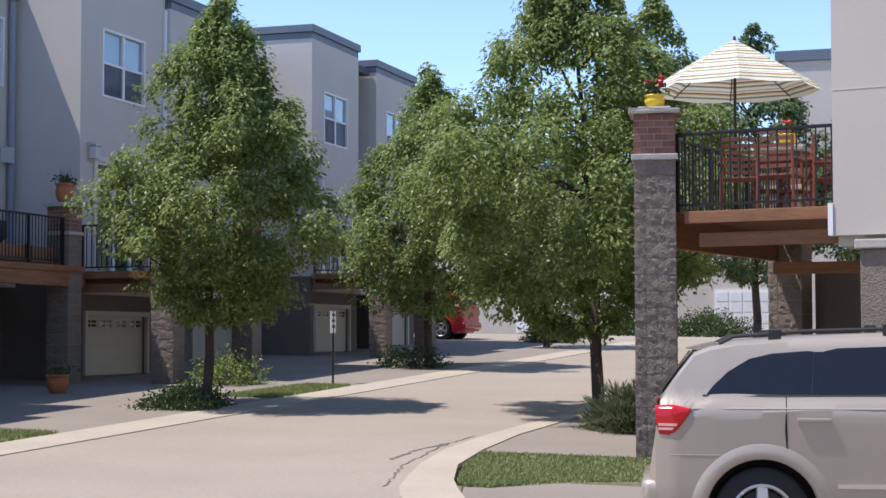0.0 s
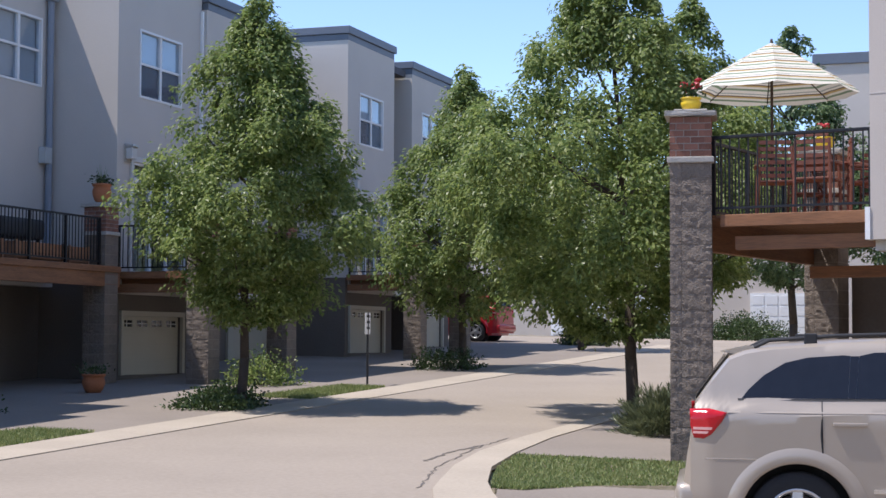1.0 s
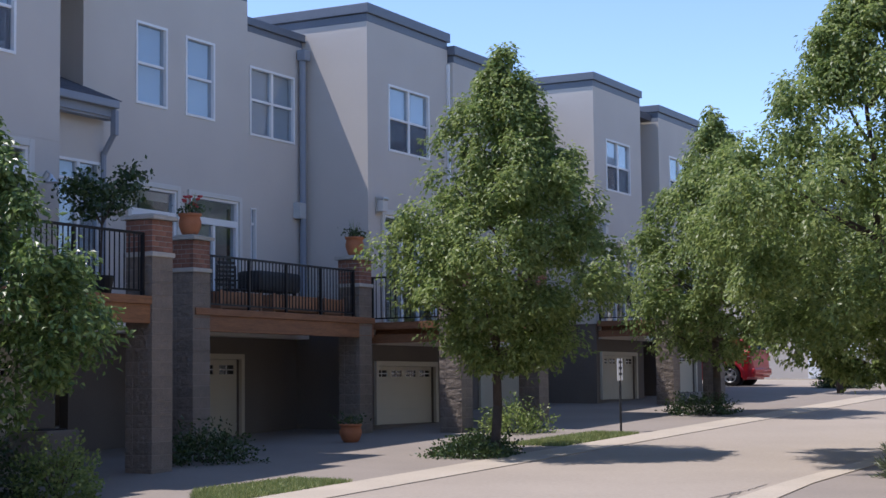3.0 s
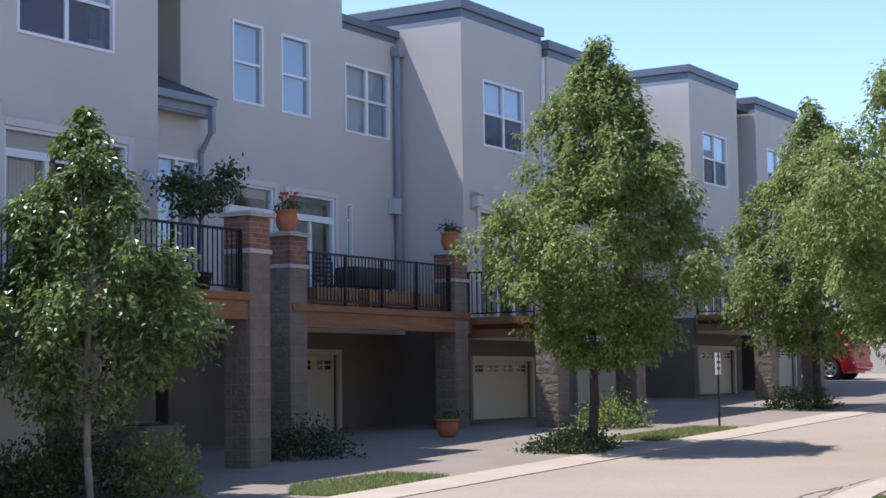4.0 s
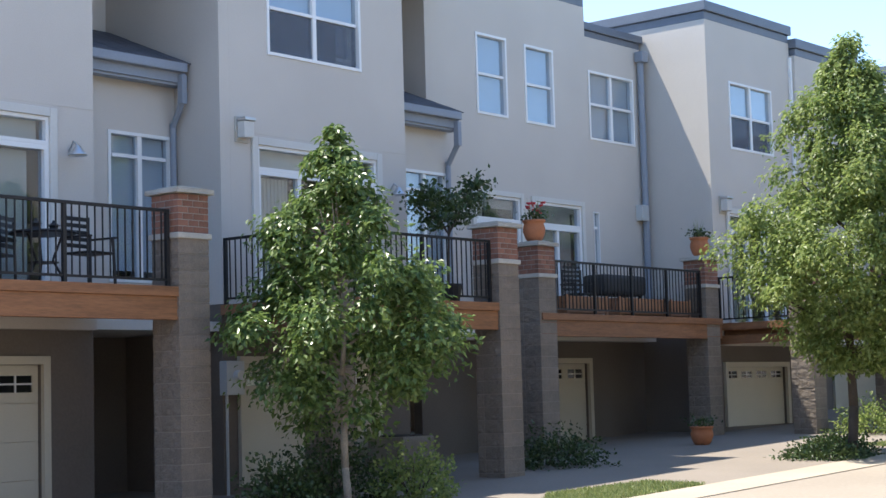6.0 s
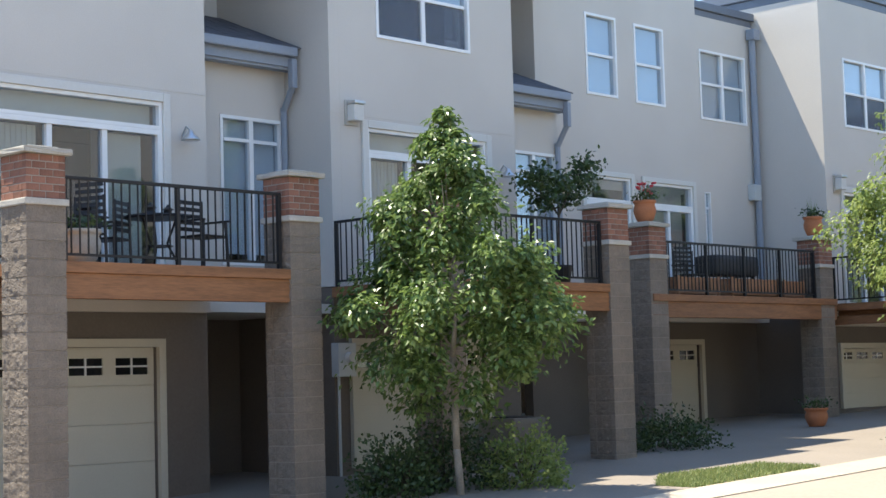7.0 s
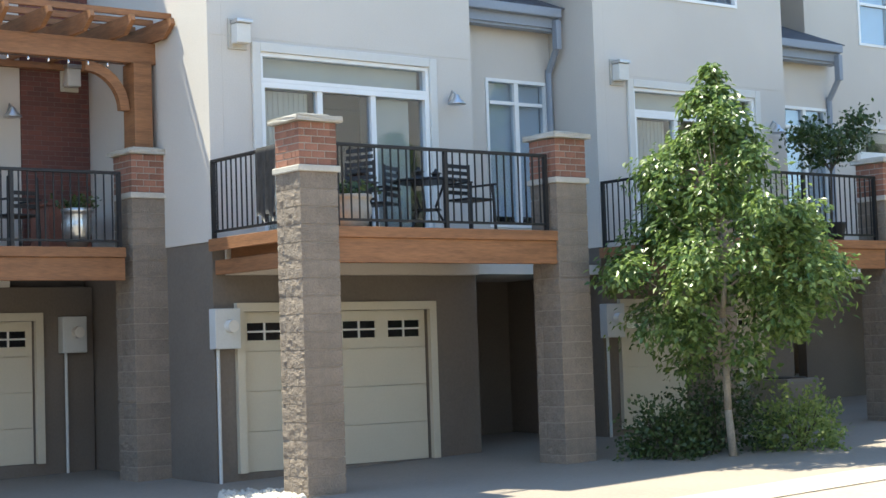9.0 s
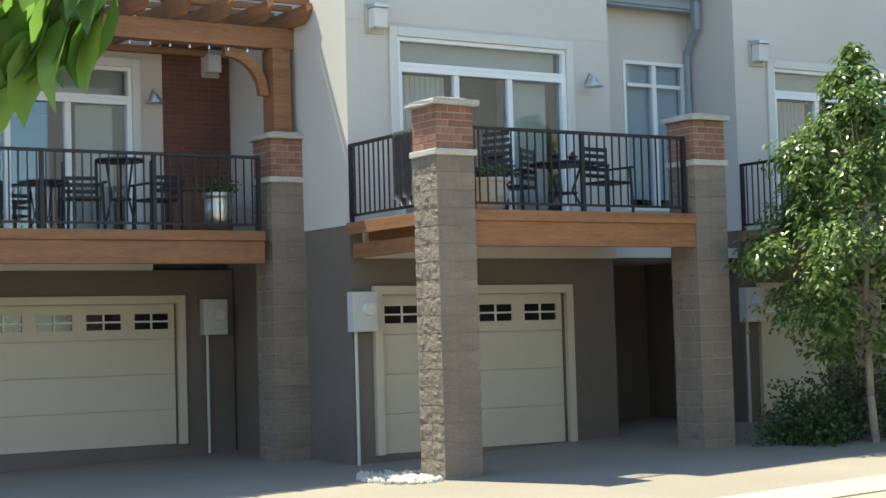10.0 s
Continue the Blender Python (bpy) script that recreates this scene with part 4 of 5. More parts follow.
# ---------------------------------------------------------------- right-hand house with the deck and parasol
def corner_house():
    """Turned a little against the row across the lane."""
    at, turn = (-3.90, 20.6, 0.10), -11
    h = thing("house", "stucco townhouse on split-face piers, seen past its corner", "townhouse", at=at, turn=turn)
    part("wall", boxes((2.22, 12, -0.2, 0.0, 2.62, 10), (2.22, 2.42, 0.001, 26, 2.62, 10)), M_STUCCO_WARM, h, "sunlit pale stucco wall")
    part("joint", boxes((2.22, 12, -0.204, -0.2005, 4.32, 4.335)), M_STUCCO, h)
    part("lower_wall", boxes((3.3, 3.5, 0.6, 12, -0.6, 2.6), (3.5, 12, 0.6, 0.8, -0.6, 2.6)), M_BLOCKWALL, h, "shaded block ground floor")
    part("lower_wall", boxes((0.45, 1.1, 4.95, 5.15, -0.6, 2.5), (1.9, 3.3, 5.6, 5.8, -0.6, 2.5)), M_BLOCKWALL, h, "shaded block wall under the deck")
    part("soffit", boxes((2.22, 12, 0.002, 26, 2.5, 2.618)), M_TRIM, h)
    part("roof", boxes((2.17, 12.05, -0.25, 26, 10.002, 10.3)), M_METALCAP, h)
    part("corner_trim", boxes((2.16, 2.219, -0.22, 0.0, 2.62, 3.0)), M_VINYL, h, "white corner board")
    part("pier", boxes((2.55, 3.0, -0.3, 0.3, -0.6, 2.45), bevel=0.02), M_SPLIT, h, "grey split-face pier")
    part("pier_cap", boxes((2.5, 3.1, -0.36, 0.36, 2.452, 2.56), bevel=0.015), M_CAPSTONE, h)
    d = thing("balcony_deck", "stained timber deck on split-face columns, two side boards", "deck", "balcony decks", at=at, turn=turn)
    part("rim_board", boxes((0.32, 2.20, -0.06, 0.0, 2.83, 2.98), bevel=0.008), M_WOOD, d)
    part("side_beam", boxes((0.45, 2.20, 0.1, 0.2, 2.55, 2.72), bevel=0.008), M_WOOD, d)
    part("far_beam", boxes((0.9, 3.2, 1.6, 1.7, 2.25, 2.4), bevel=0.008), M_WOOD, d)
    part("front_beam", boxes((-0.06, 0.06, 0.28, 4.4, 2.55, 2.98), bevel=0.008), M_WOOD, d)
    bm = boxes((-0.065, 0.065, 0.002, 4.5, 2.945, 2.98))
    me = mesh_of("plank", bm)
    me.materials.append(M_WOOD)
    for i in range(14):
        piece("plank", me, d, pose(0.16 + i * 0.142, 0, 0))
    part("landing", boxes((2.19, 2.219, 0.0, 4.5, 2.6, 2.97)), M_WOOD, d)
    return h


corner_house()
RIGHT = pose(-3.90, 20.6, 0.10, 0, 0, -11)


def at_right(x, y, z):
    return tuple(RIGHT @ Vector((x, y, z)))


g = ground_z(-3.9, 20.6)
column(*at_right(-0.08, 0.0, 0)[:2], g, 3.79, 9)
column(*at_right(0.15, 4.7, 0)[:2], g + 0.1, 3.76, -11)
column(*at_right(1.7, 8.2, 0)[:2], g + 0.2, 3.76, -11)
column(*at_right(3.0, 10.5, 0)[:2], g + 0.2, 3.76, -11)
railing(at_right(0.19, 0.0, 0)[:2], at_right(2.20, 0.0, 0)[:2], 3.08)
railing(at_right(0.0, 0.35, 0)[:2], at_right(0.1, 4.4, 0)[:2], 3.08)


def parasol():
    x, y, z = at_right(0.20, 2.2, 2.98)
    u = thing("parasol", "open patio parasol, cream with green and brown stripes", "parasol", at=(x, y, z))
    part("base", lathe(bmesh.new(), [(0.26, 0), (0.26, 0.05), (0.06, 0.09), (0.03, 0.25)], 18), M_DARK, u)
    part("pole", rod(bmesh.new(), (0, 0, 0.1), (0, 0, 2.44), 0.02), M_BARK, u, "dark wooden pole")
    bm = bmesh.new()
    n, rings, R, top, drop = 8, 12, 1.16, 2.49, 0.66
    verts = []
    for k in range(rings + 1):
        f = k / rings
        ring = []
        for i in range(n * 4):
            a = 2 * math.pi * i / (n * 4) + 0.2
            r = max(0.001, R * f * (1 - 0.06 * (1 if i % 4 else 0)))
            zz = top - drop * f ** 1.08 - 0.045 * f * (0.7 if i % 4 == 2 else 0.5 if i % 4 else 0) - (0.03 if k == rings else 0)
            ring.append(bm.verts.new((r * math.cos(a), r * math.sin(a), zz)))
        verts.append(ring)
    for a, b in zip(verts, verts[1:]):
        for i in range(n * 4):
            bm.faces.new((a[i], a[(i + 1) % (n * 4)], b[(i + 1) % (n * 4)], b[i]))
    bmesh.ops.remove_doubles(bm, verts=bm.verts[:], dist=0.002)
    part("canopy", bm, M_STRIPES, u, "striped cloth canopy")
    for i in range(n):
        a = 2 * math.pi * i / n + 0.2
        part("rib", rod(bmesh.new(), (0, 0, top - 0.03), (R * math.cos(a) * 0.98, R * math.sin(a) * 0.98, top - drop - 0.015), 0.009, sides=6), M_BARK, u)
    part("finial", rod(bmesh.new(), (0, 0, top), (0, 0, top + 0.05), 0.025, 0.015), M_BARK, u)
    return u


M_STRIPES = bpy.data.materials.new("striped_canvas")
M_STRIPES.use_nodes = True
_n, _l = M_STRIPES.node_tree.nodes, M_STRIPES.node_tree.links.new
_co, _sep = _n.new("ShaderNodeTexCoord"), _n.new("ShaderNodeSeparateXYZ")
_l(_co.outputs["Object"], _sep.inputs[0])
_m1 = _n.new("ShaderNodeMapRange")
_m1.inputs["From Min"].default_value, _m1.inputs["From Max"].default_value = 1.79, 2.46
_l(_sep.outputs["Z"], _m1.inputs["Value"])
_mul = _n.new("ShaderNodeMath")
_mul.operation = "MULTIPLY"
_mul.inputs[1].default_value = 5.0
_l(_m1.outputs[0], _mul.inputs[0])
_fr = _n.new("ShaderNodeMath")
_fr.operation = "FRACT"
_l(_mul.outputs[0], _fr.inputs[0])
_rp = _n.new("ShaderNodeValToRGB")
_rp.color_ramp.interpolation = "CONSTANT"
_cols = [(0.0, (0.78, 0.75, 0.66)), (0.24, (0.22, 0.30, 0.19)), (0.40, (0.78, 0.75, 0.66)), (0.58, (0.50, 0.36, 0.14)), (0.70, (0.14, 0.09, 0.07)), (0.78, (0.78, 0.75, 0.66)), (0.92, (0.34, 0.37, 0.34))]
while len(_rp.color_ramp.elements) < len(_cols):
    _rp.color_ramp.elements.new(0.5)
for _e, (_p, _c) in zip(_rp.color_ramp.elements, _cols):
    _e.position, _e.color = _p, (*_c, 1)
_l(_fr.outputs[0], _rp.inputs[0])
_b = _n["Principled BSDF"]
_b.inputs["Roughness"].default_value = 0.85
_tr, _mx = _n.new("ShaderNodeBsdfTranslucent"), _n.new("ShaderNodeMixShader")
_mx.inputs[0].default_value = 0.22
_l(_rp.outputs[0], _b.inputs["Base Color"])
_l(_rp.outputs[0], _tr.inputs["Color"])
_l(_b.outputs[0], _mx.inputs[1])
_l(_tr.outputs[0], _mx.inputs[2])
_l(_mx.outputs[0], _n["Material Output"].inputs["Surface"])
parasol()


# ---------------------------------------------------------------- pots and furniture
def blossoms(bm_or_none, name, parent, centre, spread, count, size, mat, seed):
    rng = np.random.default_rng(seed)
    pos = rng.normal(0, 1, (count, 3)) * np.array(spread) + np.array(centre)
    a = rng.normal(0, 1, (count, 3))
    a /= np.linalg.norm(a, axis=1, keepdims=True)
    b = np.cross(a, rng.normal(0, 1, (count, 3)))
    b /= np.linalg.norm(b, axis=1, keepdims=True)
    s = size * rng.uniform(0.6, 1.3, (count, 1))
    v = np.stack([pos - a * s, pos + b * s * 0.6, pos + a * s, pos - b * s * 0.6], 1)
    me = bpy.data.meshes.new(name)
    me.from_pydata(v.reshape(-1, 3).tolist(), [], np.arange(count * 4).reshape(-1, 4).tolist())
    return part(name, me, mat, parent)


def flower_pot(x, y, z, mat, h=0.30, r=0.15, bloom=True, spikes=False, label="", seed=1):
    p = thing("flower_pot", label, "flower pot", at=(x, y, z))
    part("pot", lathe(bmesh.new(), [(r * 0.55, 0), (r * 0.78, h * 0.18), (r * 0.96, h * 0.45), (r * 0.98, h * 0.62), (r * 0.86, h * 0.82), (r * 0.93, h * 0.88), (r * 1.0, h * 0.9), (r * 1.02, h), (r * 0.88, h), (r * 0.85, h * 0.9)], 20), mat, p, "", True)
    blossoms(None, "foliage", p, (0, 0, h + 0.08), (r * 0.6, r * 0.6, 0.06), 160, 0.035, M_LEAF_DARK, seed)
    if bloom:
        rng = random.Random(seed + 1)
        for _ in range(15 if spikes else 9):
            a, d, up = rng.uniform(0, 6.283), r * rng.uniform(0.15, 0.85), rng.uniform(0.09, 0.32 if spikes else 0.2)
            w = rng.uniform(0.03, 0.05)
            x0, y0 = d * math.cos(a), d * math.sin(a)
            f = lathe(bmesh.new(), [(0.004, -0.06), (0.004, 0.0), (w * 0.7, 0.006), (w, 0.022), (w * 0.8, 0.04), (w * 0.3, 0.034)], 9)
            for v in f.verts:
                v.co.x *= 1 + rng.uniform(-0.25, 0.25)
                v.co.y *= 1 + rng.uniform(-0.25, 0.25)
                v.co += Vector((x0 + v.co.z * math.cos(a) * 0.5, y0 + v.co.z * math.sin(a) * 0.5, h + up))
            part("flower", f, M_RED_PETAL, p)
    if spikes:
        bm = bmesh.new()
        rng = random.Random(seed)
        for _ in range(9):
            a = rng.uniform(0, 6.28)
            rod(bm, (0, 0, h), (math.cos(a) * 0.12, math.sin(a) * 0.12, h + rng.uniform(0.25, 0.42)), 0.008, 0.001, 4)
        part("grass_spikes", bm, M_LEAF, p)
    return p


flower_pot(-18.05, 24.40, 4.295, M_TERRACOTTA, 0.40, 0.21, True, True, "terracotta pot of pink flowers and spiky grass on a column", 3)
flower_pot(-18.05, 30.15, 4.295, M_TERRACOTTA, 0.40, 0.20, False, True, "terracotta pot with a sparse plant on a column", 5)
flower_pot(*at_right(-0.08, 0.0, 4.286), M_YELLOW, 0.17, 0.13, True, False, "yellow glazed pot with red flowers on a column", 7)
flower_pot(*at_right(0.15, 4.7, 4.257), M_YELLOW, 0.19, 0.14, True, False, "yellow glazed pot with orange-red flowers on a column", 9)
flower_pot(-16.6, Y_A + 1.0, 3.03, M_CAPSTONE, 0.42, 0.26, False, False, "large pale stone planter on the balcony", 11)
flower_pot(-19.75, 9.25, 3.01, M_SILVER, 0.5, 0.2, False, False, "galvanised steel tub on the balcony", 12)
flower_pot(-16.7, 27.7, ground_z(-16.7, 27.7) - 0.01, M_TERRACOTTA, 0.36, 0.22, False, False, "large terracotta pot on the shaded driveway", 13)


def chair(x, y, z, turn, mat, label, group, slats=5):
    c = thing("patio_chair", label, "chair", group, at=(x, y, z), turn=turn)
    part("seat", boxes((-0.23, 0.23, -0.22, 0.22, 0.42, 0.45), bevel=0.01), mat, c)
    for a, b in ((-0.21, -0.20), (0.21, -0.20), (-0.21, 0.20), (0.21, 0.20)):
        part("leg", rod(bmesh.new(), (a * 1.1, b * 1.1, 0), (a, b, 0.92 if b > 0 else 0.62), 0.02, sides=6), mat, c)
    for s in (-1, 1):
        part("arm", boxes((s * 0.24 - 0.03, s * 0.24 + 0.03, -0.24, 0.22, 0.62, 0.645), bevel=0.006), mat, c)
    for k in range(slats):
        zz = 0.52 + k * 0.085
        part("slat", boxes((-0.2, 0.2, 0.19, 0.21, zz, zz + 0.05)), mat, c)
    return c


def table(x, y, z, r, h, mat, label):
    t = thing("patio_table", label, "table", at=(x, y, z))
    part("tabletop", lathe(bmesh.new(), [(r * 0.96, h - 0.035), (r, h - 0.02), (r * 0.98, h)], 24), mat, t)
    for a in (0.6, 2.7, 4.8):
        part("leg", rod(rod(bmesh.new(), (r * 0.75 * math.cos(a), r * 0.75 * math.sin(a), 0), (0.12 * math.cos(a), 0.12 * math.sin(a), h * 0.5), 0.016, sides=6), (0.12 * math.cos(a), 0.12 * math.sin(a), h * 0.5), (r * 0.6 * math.cos(a), r * 0.6 * math.sin(a), h - 0.03), 0.016, sides=6), mat, t)
    part("shelf", lathe(bmesh.new(), [(r * 0.45, h * 0.45), (r * 0.45, h * 0.47)], 16), mat, t)
    return t


def lantern(x, y, z):
    l = thing("lantern", "small dark iron lantern on the patio table", "lantern", "table lanterns", at=(x, y, z))
    part("body", lathe(bmesh.new(), [(0.06, 0), (0.07, 0.02), (0.05, 0.05), (0.06, 0.09)], 10), M_IRON, l)
    part("lid", lathe(bmesh.new(), [(0.085, 0.092), (0.03, 0.125), (0.012, 0.16)], 10), M_IRON, l)
    return l


DECK_A = 3.025
table(-17.15, Y_A + 2.55, DECK_A, 0.42, 0.72, M_IRON, "round black metal patio table")
lantern(-17.1, Y_A + 2.40, DECK_A + 0.72)
lantern(-17.2, Y_A + 2.75, DECK_A + 0.72)
chair(-16.75, Y_A + 2.95, DECK_A, 100, M_IRON, "black metal patio armchair", "black chairs")
chair(-17.6, Y_A + 2.1, DECK_A, -60, M_IRON, "black metal patio armchair", "black chairs")
chair(-17.1, Y_A + 1.35, DECK_A, 20, M_DARK, "dark woven patio armchair with slatted back", "black chairs", 7)
M_REDWOOD = material("red_cedar", (0.20, 0.07, 0.042), 0.55, vary=0.25, scale=4, grain=30, bump=0.003)
for u, v, tn in ((0.75, 0.75, 10), (1.35, 0.55, 170), (1.75, 1.3, 100), (0.55, 2.6, -70), (1.5, 2.9, 30)):
    chair(*at_right(u, v, 2.985), tn, M_REDWOOD, "red-stained wooden patio chair with slatted back", "red wooden chairs", 6)
table(*at_right(1.15, 1.75, 2.985), 0.5, 0.73, M_REDWOOD, "red-stained wooden patio table under a parasol")
for yy, tn in ((7.6, 80), (8.6, -80)):
    chair(-20.2, yy, 3.005, tn, M_IRON, "black metal bistro chair", "bistro chairs", 3)
table(-20.2, 8.1, 3.005, 0.32, 0.95, M_IRON, "tall round black bistro table")
side = thing("side_cabinet", "low red-brown wooden cabinet on the balcony", "cabinet", at=(-20.9, 9.55, 3.005))
part("body", boxes((-0.3, 0.3, -0.3, 0.3, 0.05, 0.62), bevel=0.01), M_REDWOOD, side)
part("top", boxes((-0.33, 0.33, -0.33, 0.33, 0.622, 0.66), bevel=0.008), M_REDWOOD, side)
grill = thing("barbecue", "long covered black barbecue on the balcony", "barbecue", at=(-18.75, 28.0, 3.005))
part("cover", boxes((-0.28, 0.28, -0.75, 0.75, 0.45, 0.86), bevel=0.09), M_DARK, grill, "black fitted cover")
for a, b in ((-0.2, -0.6), (0.2, -0.6), (-0.2, 0.6), (0.2, 0.6)):
    part("leg", boxes((a - 0.02, a + 0.02, b - 0.02, b + 0.02, 0, 0.45)), M_DARK, grill)



def draped_cloth(x0, x1, y, top, low):
    """Dark cloth hung over a rail in loose folds."""
    c = thing("draped_cloth", "dark grey cloth hung in folds over a balcony railing", "cloth", at=((x0 + x1) / 2, y, top))
    rng = random.Random(6)
    bm, rows = bmesh.new(), []
    half = (x1 - x0) / 2
    for k in range(13):
        f = k / 12
        rows.append([bm.verts.new((-half + 2 * half * i / 16 + 0.03 * f * math.sin(i + 2), -0.034 - 0.03 * f * abs(math.sin(i * 0.9)) - rng.uniform(0, 0.008), 0.012 - (top - low) * f * (1 - 0.12 * math.sin(i * 0.5) ** 2))) for i in range(17)])
    rows.insert(0, [bm.verts.new((v.co.x, 0.034, 0.012)) for v in rows[0]])
    rows.insert(0, [bm.verts.new((v.co.x, 0.04, -0.22)) for v in rows[0]])
    for a, b in zip(rows, rows[1:]):
        for i in range(16):
            bm.faces.new((a[i], a[i + 1], b[i + 1], b[i]))
    bmesh.ops.solidify(bm, geom=bm.faces[:], thickness=0.004)
    part("cloth", bm, M_CLOTH, c, "", True)
    return c


def planter_box(x, y, z, long, label):
    p = thing("planter_box", label, "planter", "wooden planters", at=(x, y, z))
    for k in range(3):
        part("board", boxes((0.16, 0.185, -long / 2, long / 2, 0.04 + k * 0.105, 0.138 + k * 0.105), bevel=0.005), M_CEDAR, p)
    part("trough", boxes((-0.16, 0.158, -long / 2 + 0.01, long / 2 - 0.01, 0.03, 0.34)), M_CEDAR, p)
    for e in (-1, 1):
        part("corner_post", boxes((0.186, 0.215, e * long / 2 - 0.03, e * long / 2 + 0.03, 0, 0.37), bevel=0.004), M_CEDAR, p)
    part("soil", boxes((-0.14, 0.14, -long / 2 + 0.03, long / 2 - 0.03, 0.341, 0.35)), M_SOIL, p)
    return p


M_CLOTH = material("dark_cloth", (0.035, 0.037, 0.045), 0.55, vary=0.4, scale=6, grain=30)
M_CEDAR = material("weathered_cedar", (0.34, 0.175, 0.095), 0.7, vary=0.25, scale=3, grain=12, bump=0.003, stretch=(1, 9, 1))
draped_cloth(-17.0, -16.54, Y_A - 0.03, 4.0, 3.1)
planter_box(-18.25, 26.0, 3.005, 1.3, "low cedar planter box behind a balcony railing")
planter_box(-18.15, 27.75, 3.005, 1.6, "long orange cedar planter box under a barbecue shelf")
planter_box(-18.25, 29.3, 3.005, 0.7, "short cedar planter box behind a balcony railing")
chair(-18.6, 26.5, 3.005, 70, M_DARK, "dark patio armchair on the set-back balcony", "black chairs", 6)


# ---------------------------------------------------------------- cars
def paint(name, color, metal=0.5):
    m = material(name, color, 0.32, metal=metal, vary=0.03, scale=1.5, grain=300)
    m.node_tree.nodes["Principled BSDF"].inputs["Coat Weight"].default_value = 0.6
    m.node_tree.nodes["Principled BSDF"].inputs["Coat Roughness"].default_value = 0.06
    return m


M_PALELENS = material("pale_lens", (0.72, 0.40, 0.38), 0.2, vary=0.08, scale=10, grain=50)
M_LENS = material("red_lens", (0.50, 0.012, 0.018), 0.15, vary=0.1, scale=12, grain=60)
M_CARGLASS = material("tinted_car_glass", (0.014, 0.015, 0.02), 0.05, vary=0.2, scale=2, grain=10, spec=0.5)
M_RIM = material("alloy_rim", (0.62, 0.62, 0.62), 0.3, metal=0.8, vary=0.05, scale=5, grain=30)
M_CHROME = material("bright_trim", (0.75, 0.75, 0.75), 0.15, metal=1.0, vary=0.03, scale=5, grain=30)

TOPLINE = [(0.0, 0.60), (0.03, 0.80), (0.06, 1.0), (0.10, 1.26), (0.24, 1.45), (0.36, 1.60), (0.48, 1.645), (0.68, 1.68), (1.2, 1.715), (1.9, 1.735), (2.5, 1.70), (2.9, 1.60), (3.35, 1.36), (3.62, 1.20), (4.0, 1.13), (4.5, 1.02), (4.75, 0.86), (4.88, 0.62)]
PLAN = [(0.0, 0.74), (0.06, 0.83), (0.2, 0.885), (0.5, 0.915), (1.0, 0.925), (3.6, 0.925), (4.2, 0.90), (4.6, 0.82), (4.88, 0.62)]
TUCK = [(0.18, 0.90), (0.30, 0.955), (0.55, 0.985), (0.85, 0.995), (1.15, 1.0), (1.172, 0.982), (1.265, 0.905), (1.45, 0.845), (1.62, 0.775), (1.76, 0.69)]


def along(rows, v):
    return float(np.interp(v, [r[0] for r in rows], [r[1] for r in rows]))


def side_y(x, z):
    return along(PLAN, x) * along(TUCK, z)


def side_patch(outline, lift, s, thick=0.006):
    """A panel lying on the car's flank, from an outline in (length, height)."""
    bm = bmesh.new()
    outer = [bm.verts.new((x, s * (side_y(x, z) + lift), z)) for x, z in outline]
    bm.faces.new(outer)
    bmesh.ops.triangulate(bm, faces=bm.faces[:])
    bmesh.ops.subdivide_edges(bm, edges=bm.edges[:], cuts=4, use_grid_fill=True)
    for v in bm.verts:
        v.co.y = s * (side_y(v.co.x, v.co.z) + lift)
    r = bmesh.ops.extrude_face_region(bm, geom=bm.faces[:])
    for v in [g for g in r["geom"] if isinstance(g, bmesh.types.BMVert)]:
        v.co.y -= s * thick
    return bm


def wheel(car, x, s):
    r = 0.36
    w = part("wheel", lathe(bmesh.new(), [(0.24, -0.11), (0.33, -0.115), (r, -0.085), (r + 0.004, 0.0), (r, 0.085), (0.33, 0.115), (0.24, 0.11)], 36, caps=False), M_RUBBER, car, "black tyre on an alloy rim", True)
    w.matrix_basis = pose(x, s * 0.79, r, -90 * s, 0, 0)
    part("rim", lathe(bmesh.new(), [(0.24, 0.02), (0.245, 0.10), (0.235, 0.118), (0.215, 0.10), (0.205, 0.06), (0.20, 0.04)], 36, caps=False), M_RIM, w, "", True)
    part("brake", rod(bmesh.new(), (0, 0, 0.0), (0, 0, 0.045), 0.19, sides=24), M_DARK, w)
    for i in range(5):
        bm = bmesh.new()
        a = [(-0.062, 0.04), (0.062, 0.04), (0.045, 0.218), (-0.045, 0.218)]
        lo = [bm.verts.new((p, q, 0.06)) for p, q in a]
        hi = [bm.verts.new((p * 0.8, q, 0.108 if q < 0.1 else 0.096)) for p, q in a]
        bm.faces.new(hi)
        for k in range(4):
            bm.faces.new((lo[k], lo[(k + 1) % 4], hi[(k + 1) % 4], hi[k]))
        sp = part("spoke", bm, M_RIM, w)
        sp.matrix_basis = pose(0, 0, 0, 0, 0, 72 * i)
    part("hub_cap", lathe(bmesh.new(), [(0.055, 0.05), (0.055, 0.115), (0.03, 0.125)], 16), M_RIM, w)


